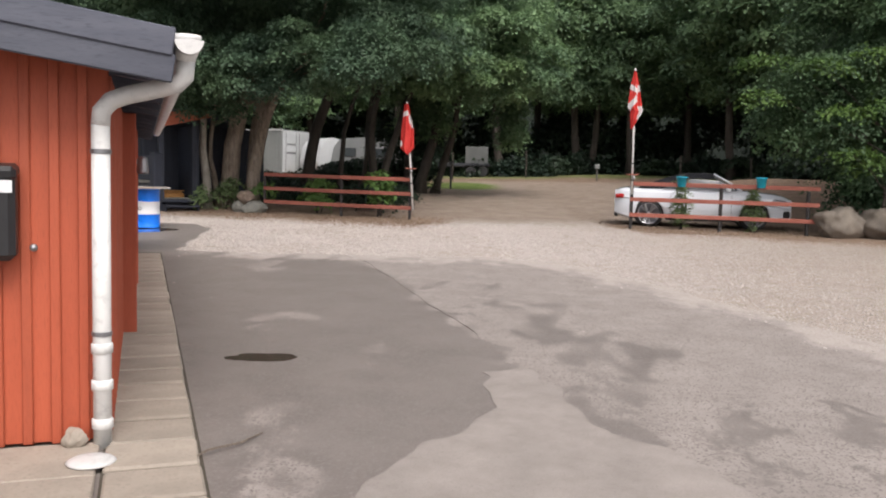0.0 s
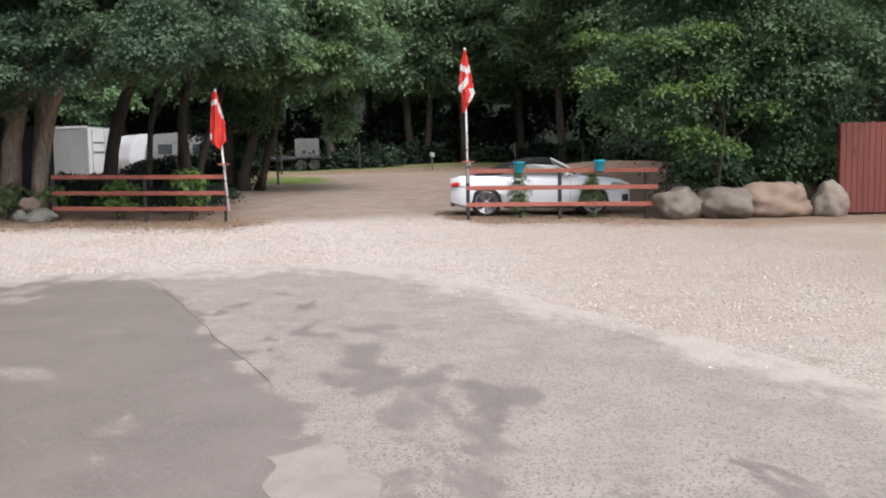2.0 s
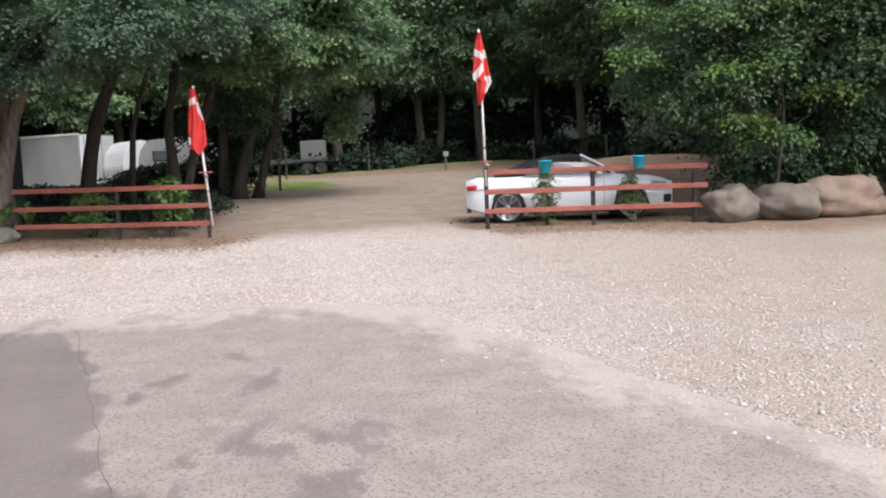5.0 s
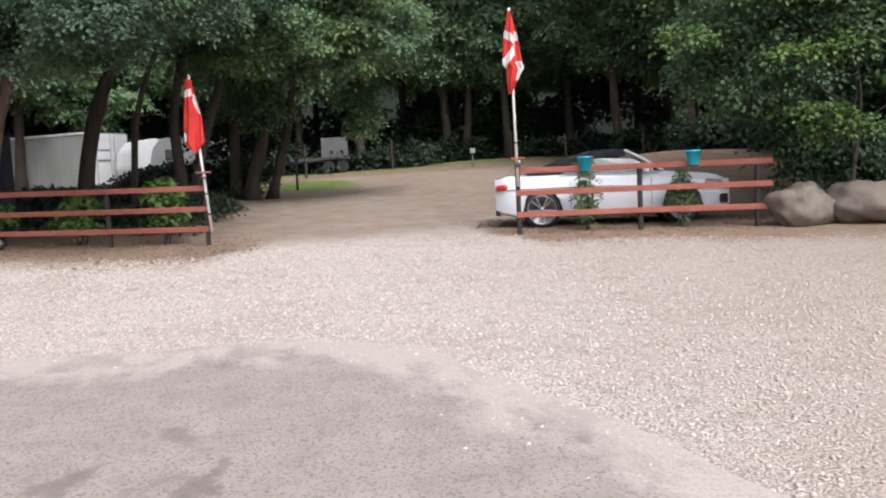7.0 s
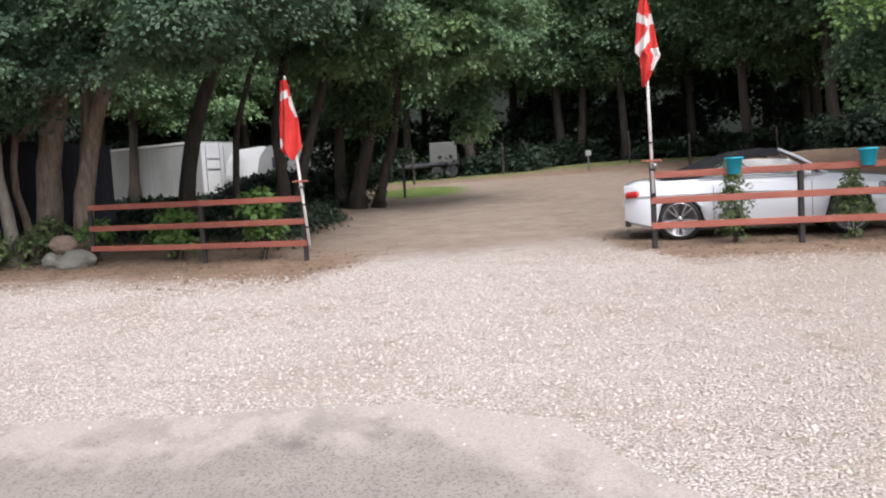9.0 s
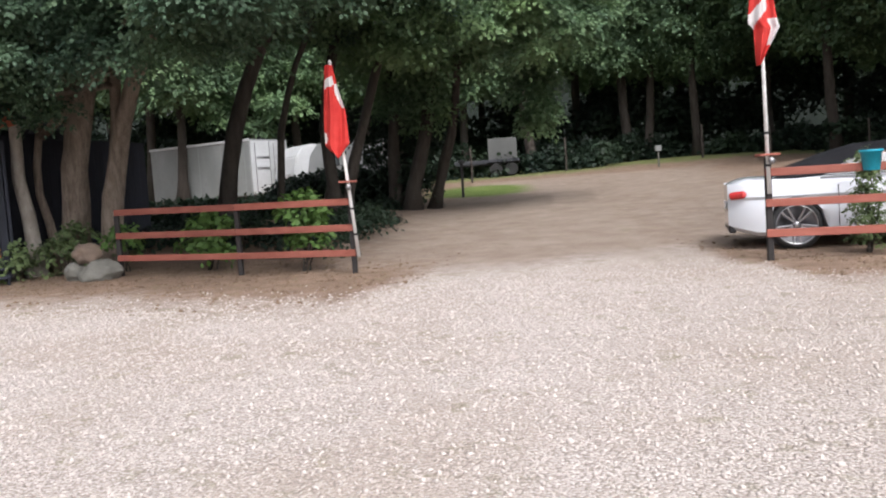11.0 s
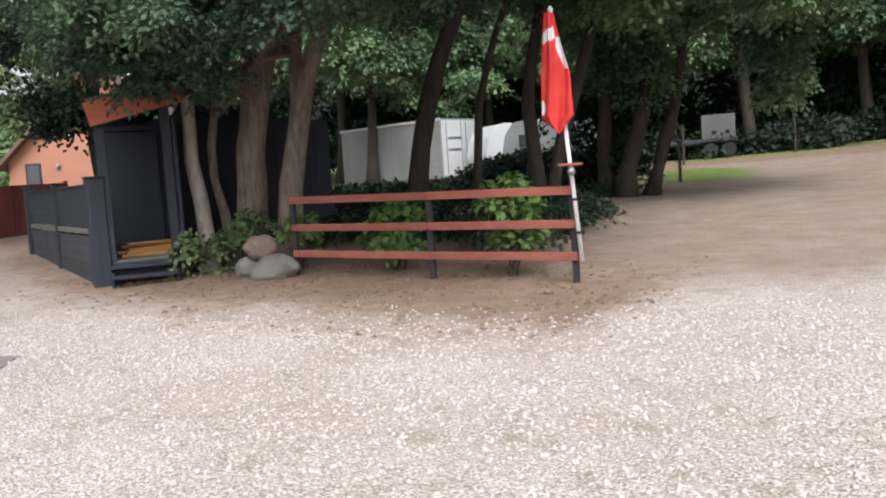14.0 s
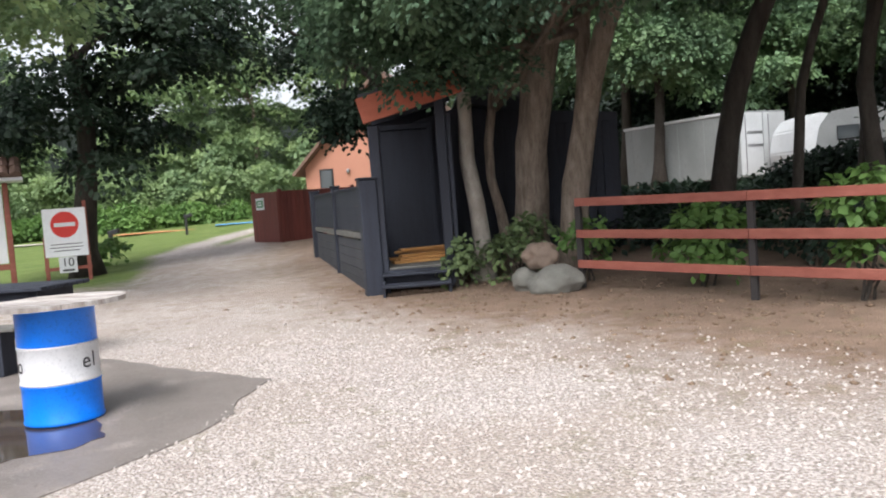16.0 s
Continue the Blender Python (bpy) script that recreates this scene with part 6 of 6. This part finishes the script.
def flat_trailer():
    e = thing("flat_trailer", pose(1.15, 50.3, gz(1.15, 50.3), 0, 0, -6), "flatbed trailer with an upright grey panel at its end", "trailer")
    part("bed", box(3.0, 1.7, 0.12, at(0, 0, 0.58), 0.02), BLACK_PLASTIC, e)
    for s in (-1, 1):
        part("side_rail", box(3.0, 0.05, 0.16, at(0, s * 0.85, 0.68), 0.01), DARK_GREY_BOARD, e)
        for x in (0.45, 1.15):
            w = part("wheel", lathe([(0.1, -0.08), (0.28, -0.09), (0.3, 0), (0.28, 0.09), (0.1, 0.08)], 24), RUBBER, e)
            w.matrix_local = at(x, s * 0.95, 0.3, 90, 0, 0)
        part("mudguard", box(1.5, 0.24, 0.03, at(0.8, s * 0.95, 0.64), 0.01), BLACK_PLASTIC, e)
    part("front_panel", box(1.32, 0.05, 1.02, at(0.75, -0.75, 1.22), 0.01), PANEL_SHADED, e, "upright pale grey panel, canopy shade put into its colour")
    part("drawbar", box(1.3, 0.1, 0.1, at(-2.1, 0, 0.5), 0.01), STEEL, e)
    part("jockey_wheel", tube([(-2.6, 0, 0.02), (-2.6, 0, 0.8)], [0.04, 0.03], 10), STEEL, e)


flat_trailer()
e = thing("drive_post", pose(0.26, 37.9, gz(0.26, 37.9)), "dark post with a small head beside the drive", "post")
part("pole", box(0.09, 0.09, 1.15, at(0, 0, 0.56), 0.01), BLACK_PLASTIC, e)
part("head", box(0.2, 0.2, 0.1, at(0, 0, 1.16), 0.02), BLACK_PLASTIC, e)
e = thing("meter_post", pose(8.3, 46.6, gz(8.3, 46.6)), "pale marker post with a small box at the wood", "post")
part("pole", box(0.07, 0.07, 0.85, at(0, 0, 0.42), 0.01), WEATHERED, e)
part("cabinet", box(0.26, 0.16, 0.24, at(0, 0, 0.78), 0.02), BOX_SIDE, e)
for x, y in ((12.4, 45.0), (15.4, 43.0), (0.4, 46.5), (4.6, 48.6), (10.6, 48.5)):
    e = thing("wood_post", pose(x, y, gz(x, y)), "thin dark fence post at the edge of the wood", "post", "posts at the wood")
    part("pole", tube([(0, 0, -0.1), (0.02, 0, 0.6), (0.0, 0.02, 1.5)], [0.05, 0.045, 0.04], 8), BARK_DARK, e)


# ---- small plants ----
def bush(name, x, y, blobs, mat, label, size, seed, sprays=16.0, spread=0.16, per=14):
    e = thing(name, pose(x, y, gz(x, y)), label, "shrub", "shrubs behind the fences")
    bm = bmesh.new()
    r = random.Random(seed)
    for k in range(5):
        b = blobs[k % len(blobs)]
        limb(bm, (r.uniform(-0.08, 0.08), r.uniform(-0.08, 0.08), -0.05), (b[0] + r.uniform(-0.15, 0.15), b[1] + r.uniform(-0.1, 0.1), b[2]), 0.018, 0.006, 0.03, k, 6)
    part("stem", bm, BARK_DARK, e)
    leaves("foliage", blobs, mat, size, sprays, per, spread, seed, parent=e, shell=(0.35, 1.05))
    return e


bush("laurel_shrub", -1.75, 23.15, [(0, 0, 0.95, 0.36, 0.32, 0.3), (0.05, 0, 0.5, 0.34, 0.3, 0.35)], LEAF_BRIGHT, "bright green leafy shrub behind the rail fence", 0.11, 31, 26)
bush("laurel_shrub", -3.55, 24.0, [(0.05, 0, 0.75, 0.36, 0.32, 0.28), (-0.1, 0, 0.35, 0.42, 0.3, 0.26)], LEAF_BRIGHT, "bright green leafy shrub behind the rail fence", 0.11, 32, 24)
for x, y, s, top in ((5.92, 21.3, 33, 1.36), (7.62, 20.95, 34, 1.05)):
    bush("conifer_shrub", x, y, [(0, 0, 0.3, 0.25, 0.23, 0.32), (0, 0, 0.62, 0.25, 0.22, 0.34), (0, 0, 0.95, 0.17, 0.16, 0.32), (0, 0, top - 0.16, 0.08, 0.08, 0.22)] if s == 33 else [(0, 0, 0.32, 0.34, 0.28, 0.3), (0, 0, 0.6, 0.24, 0.2, 0.3), (0, 0, top - 0.18, 0.13, 0.12, 0.26)],
         LEAF_CONIFER, "small feathery conifer behind the rail fence", 0.05, s, 60, 0.08, 18)
bush("ivy_shrub", -6.3, 24.35, [(0, 0, 0.35, 0.42, 0.3, 0.35), (0.15, 0.3, 0.6, 0.3, 0.25, 0.3)], LEAF_CONIFER, "dark low shrub at the foot of the maple", 0.09, 41, 22)
bush("ivy_shrub", -6.98, 24.05, [(0, 0, 0.25, 0.3, 0.25, 0.28), (0.1, 0, 0.5, 0.16, 0.16, 0.25)], LEAF_CONIFER, "dark low shrub beside the shed steps", 0.09, 42, 22)
bush("fern_shrub", -5.15, 24.25, [(0, 0, 0.55, 0.32, 0.25, 0.22)], LEAF_BRIGHT, "small bright shrub above the stones", 0.1, 43, 26)
# Near-black undergrowth: tree shade is part of its leaf colour.
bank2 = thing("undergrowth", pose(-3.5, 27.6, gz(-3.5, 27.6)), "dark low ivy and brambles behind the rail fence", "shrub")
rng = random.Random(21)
leaves("leaf_mass", [(rng.uniform(-3.0, 1.6), rng.uniform(-1.0, 2.6), 0.1, 0.74, 0.7, rng.uniform(0.2, 0.45)) for _ in range(10)], LEAF_SHADED, 0.12, 6.0, 16, 0.3, 51, parent=bank2)
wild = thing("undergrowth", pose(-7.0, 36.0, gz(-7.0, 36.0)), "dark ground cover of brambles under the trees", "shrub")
leaves("leaf_mass", [(rng.uniform(-6.5, 2.8), rng.uniform(-6.0, 6.0), 0.0, rng.uniform(0.8, 1.6), rng.uniform(0.8, 1.5), rng.uniform(0.25, 0.6)) for _ in range(46)], LEAF_SHADED, 0.17, 4.5, 14, 0.4, 54, parent=wild)
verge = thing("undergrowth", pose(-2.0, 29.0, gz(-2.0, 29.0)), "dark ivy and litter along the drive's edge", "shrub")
leaves("leaf_mass", [(rng.uniform(-0.9, 0.5), y, 0.26 * (y + 5) / 10, rng.uniform(0.5, 0.74), 0.6, rng.uniform(0.14, 0.3)) for y in np.arange(-4.0, 7.0, 0.5)], LEAF_SHADED, 0.1, 9.0, 16, 0.28, 61, parent=verge)
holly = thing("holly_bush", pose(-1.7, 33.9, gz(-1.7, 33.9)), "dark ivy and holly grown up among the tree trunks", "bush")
leaves("leaf_mass", [(rng.uniform(-0.9, 1.1), rng.uniform(-0.3, 0.6), rng.uniform(0.2, 2.5), 0.5, 0.5, rng.uniform(0.4, 0.6)) for _ in range(16)], LEAF_SHADED, 0.13, 7.0, 16, 0.35, 57, parent=holly)
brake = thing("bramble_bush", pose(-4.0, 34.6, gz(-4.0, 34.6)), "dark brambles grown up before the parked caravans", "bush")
leaves("leaf_mass", [(rng.uniform(-0.9, 2.6), rng.uniform(-0.4, 0.6), rng.uniform(0.0, 0.95), 0.62, 0.5, rng.uniform(0.28, 0.42)) for _ in range(38)], LEAF_SHADED, 0.13, 7.0, 16, 0.35, 58, parent=brake)
weeds = thing("weed", pose(-19.6, 27.3, gz(-19.6, 27.3)), "scraggly green weed beside the sign", "plant")
leaves("foliage", [(0, 0, 0.35, 0.5, 0.4, 0.35)], LEAF_BRIGHT, 0.14, 12, 12, 0.2, 53, parent=weeds)

# ---- paving beside the red building ----
strip = thing("paving_strip", BM @ at(0, 0, 0.0, 1.08, 0, 0), "row of sandy concrete pavers along the red building", "pavement", kind="structure")
part("bedding", box(0.47, 11.4, 0.06, at(0.2, 3.5, -0.019), 0), JOINT, strip)
pav_me = None
rng = random.Random(8)
y = -2.1
while y < 8.9:
    d = 0.395
    ob = part("paver", box(0.44, d - 0.034, 0.05, None, 0.012), PAVER, strip) if pav_me is None else link_mesh_shared("paver", pav_me, strip)
    pav_me = pav_me or ob.data
    ob.matrix_local = at(0.2 + rng.uniform(-0.006, 0.006), y + d / 2, 0.008 + rng.uniform(-0.003, 0.004), 0, 0, rng.uniform(-0.8, 0.8))
    y += d
slab_me = None
for i in range(4):
    for j in range(2):
        ob = part("slab", box(0.49, 0.49, 0.05, None, 0.008), PAVER, strip) if slab_me is None else link_mesh_shared("slab", slab_me, strip)
        slab_me = slab_me or ob.data
        ob.matrix_local = at(-0.3 - i * 0.5, -0.30 - j * 0.5, 0.006 + rng.uniform(-0.004, 0.004), 0, 0, rng.uniform(-1, 1))
cover = part("drain_cover", lathe([(0.004, 0.0), (0.11, 0.0), (0.115, 0.006), (0.10, 0.016), (0.04, 0.022), (0.004, 0.022)], 28), WHITE_PVC, smooth=True)
cover.matrix_world = BM @ at(-0.08, -0.38, 0.024)
tagged(cover, "white round plastic drain cover on the pavers", "drain cover")
boulder(-1.84, 4.2, (0.12, 0.11, 0.12), PAVER, 61.0, 0, 0.1, "fist-sized pale stone beside the downpipe", z=0.10)
twig = part("twig", tube([(-0.26, -0.03, 0.006), (-0.1, 0.01, 0.018), (0.1, -0.01, 0.012), (0.3, 0.05, 0.006)], [0.004, 0.006, 0.006, 0.003], 6), BARK)
twig.matrix_world = BM @ at(0.55, -0.30, 0.012, 0, 0, 35)
tagged(twig, "thin dry broken twig lying on the ground", "twig")
fit = thing("wall_lamp", BM @ at(0.16, 4.6, 1.42), "grey outdoor lamp on the red building's side", "lamp")
part("bracket", box(0.16, 0.05, 0.05, at(-0.06, 0, 0.1), 0.008), STEEL, fit)
part("shade", lathe([(0.02, 0.16), (0.05, 0.14), (0.06, 0.0), (0.05, -0.02), (0.01, -0.02)], 16), STEEL, fit)


# ---- loose gravel ----
def scatter(name, n, x0, x1, y0, y1, size, keep, label, mat, seed):
    rng = np.random.default_rng(seed)
    xy = np.column_stack([rng.uniform(x0, x1, n), rng.uniform(y0, y1, n)])
    xy = np.array([p for p in xy if keep(p[0], p[1])])
    n = len(xy)
    octa = np.array([(1, 0, 0), (0, 1, 0), (-1, 0, 0), (0, -1, 0), (0, 0, 1), (0, 0, -1)], float)
    tri = np.array([(0, 1, 4), (1, 2, 4), (2, 3, 4), (3, 0, 4), (1, 0, 5), (2, 1, 5), (3, 2, 5), (0, 3, 5)])
    s = size * (0.45 + rng.random(n) ** 2 * 1.0)
    dims = np.column_stack([s * rng.uniform(0.7, 1.2, n), s * rng.uniform(0.6, 1.0, n), s * rng.uniform(0.35, 0.7, n)])
    v = octa[None] * dims[:, None] * (1 + rng.normal(scale=0.18, size=(n, 6, 1)))
    v += rng.normal(scale=0.12, size=(n, 6, 3)) * s[:, None, None]
    a = rng.random(n) * 2 * math.pi
    ca, sa = np.cos(a)[:, None], np.sin(a)[:, None]
    vx, vy = v[..., 0] * ca - v[..., 1] * sa, v[..., 0] * sa + v[..., 1] * ca
    z = np.array([gz(p[0], p[1]) for p in xy])
    v = np.stack([vx + xy[:, :1], vy + xy[:, 1:], v[..., 2] + (z + dims[:, 2] * 0.25)[:, None]], axis=2).reshape(-1, 3)
    f = (tri[None] + (np.arange(n) * 6)[:, None, None]).reshape(-1).astype(np.int32)
    me = bpy.data.meshes.new(name)
    me.vertices.add(len(v))
    me.vertices.foreach_set("co", v.astype(np.float32).reshape(-1))
    me.loops.add(len(f))
    me.loops.foreach_set("vertex_index", f)
    me.polygons.add(len(f) // 3)
    me.polygons.foreach_set("loop_start", np.arange(0, len(f), 3, dtype=np.int32))
    me.update(calc_edges=True)
    return tagged(link_mesh(name, me, mat), label, "gravel", kind="stuff")


def on_gravel(x, y):
    inside = False
    pts = ASPHALT_EDGE
    for (xa, ya), (xb, yb) in zip(pts, pts[1:] + pts[:1]):
        if (ya > y) != (yb > y) and x < xa + (y - ya) * (xb - xa) / (yb - ya):
            inside = not inside
    if inside:
        near = max(smooth(4.7, 5.9, 0.95 * x + 0.32 * y), smooth(12.3, 13.5, y) if x > -4 else 0.0)
        return random.random() < 0.0015 + 0.3 * near ** 2
    d, g, r = zones(x, y)
    fade = smooth(-8.5, -6.0, x) * smooth(10.5, 7.0, x) * smooth(22.0, 20.0, y) * smooth(7.0, 9.0, y)
    return random.random() < (1 - max(d, g, 0.7 * r)) * fade


random.seed(3)
gm, gn, gl, gb = node_mat("gravel_chip")
gg = gn.new("ShaderNodeNewGeometry")
cr = mix_node(gn, gl, gg.outputs["Random Per Island"], (0.44, 0.395, 0.36), (0.58, 0.53, 0.49))
gx = gn.new("ShaderNodeSeparateXYZ")
gl.new(gg.outputs["Position"], gx.inputs["Vector"])
cr = mix_node(gn, gl, ramp_node(gn, gl, gx.outputs["X"], 1.5, 12.0), cr, (0.33, 0.28, 0.235))
gl.new(cr, gb.inputs["Base Color"])
gb.inputs["Roughness"].default_value = 0.85
scatter("gravel", 95000, -8.5, 10.5, 7.0, 22.0, 0.017, on_gravel, "loose pale angular gravel over the yard", gm, 4)
scatter("gravel_fringe", 4000, -9, 9, 8.0, 20.5, 0.02, on_gravel, "larger pale stones lying in the gravel", gm, 6)
scatter("dry_leaves", 5000, -9.5, 9.5, 19.5, 24.5, 0.03, lambda x, y: random.random() < zones(x, y)[0], "dry brown leaves and litter on the bare earth", surface("dry_leaf", (0.14, 0.09, 0.057), (0.22, 0.155, 0.105), 6, 30, 0.9), 9)
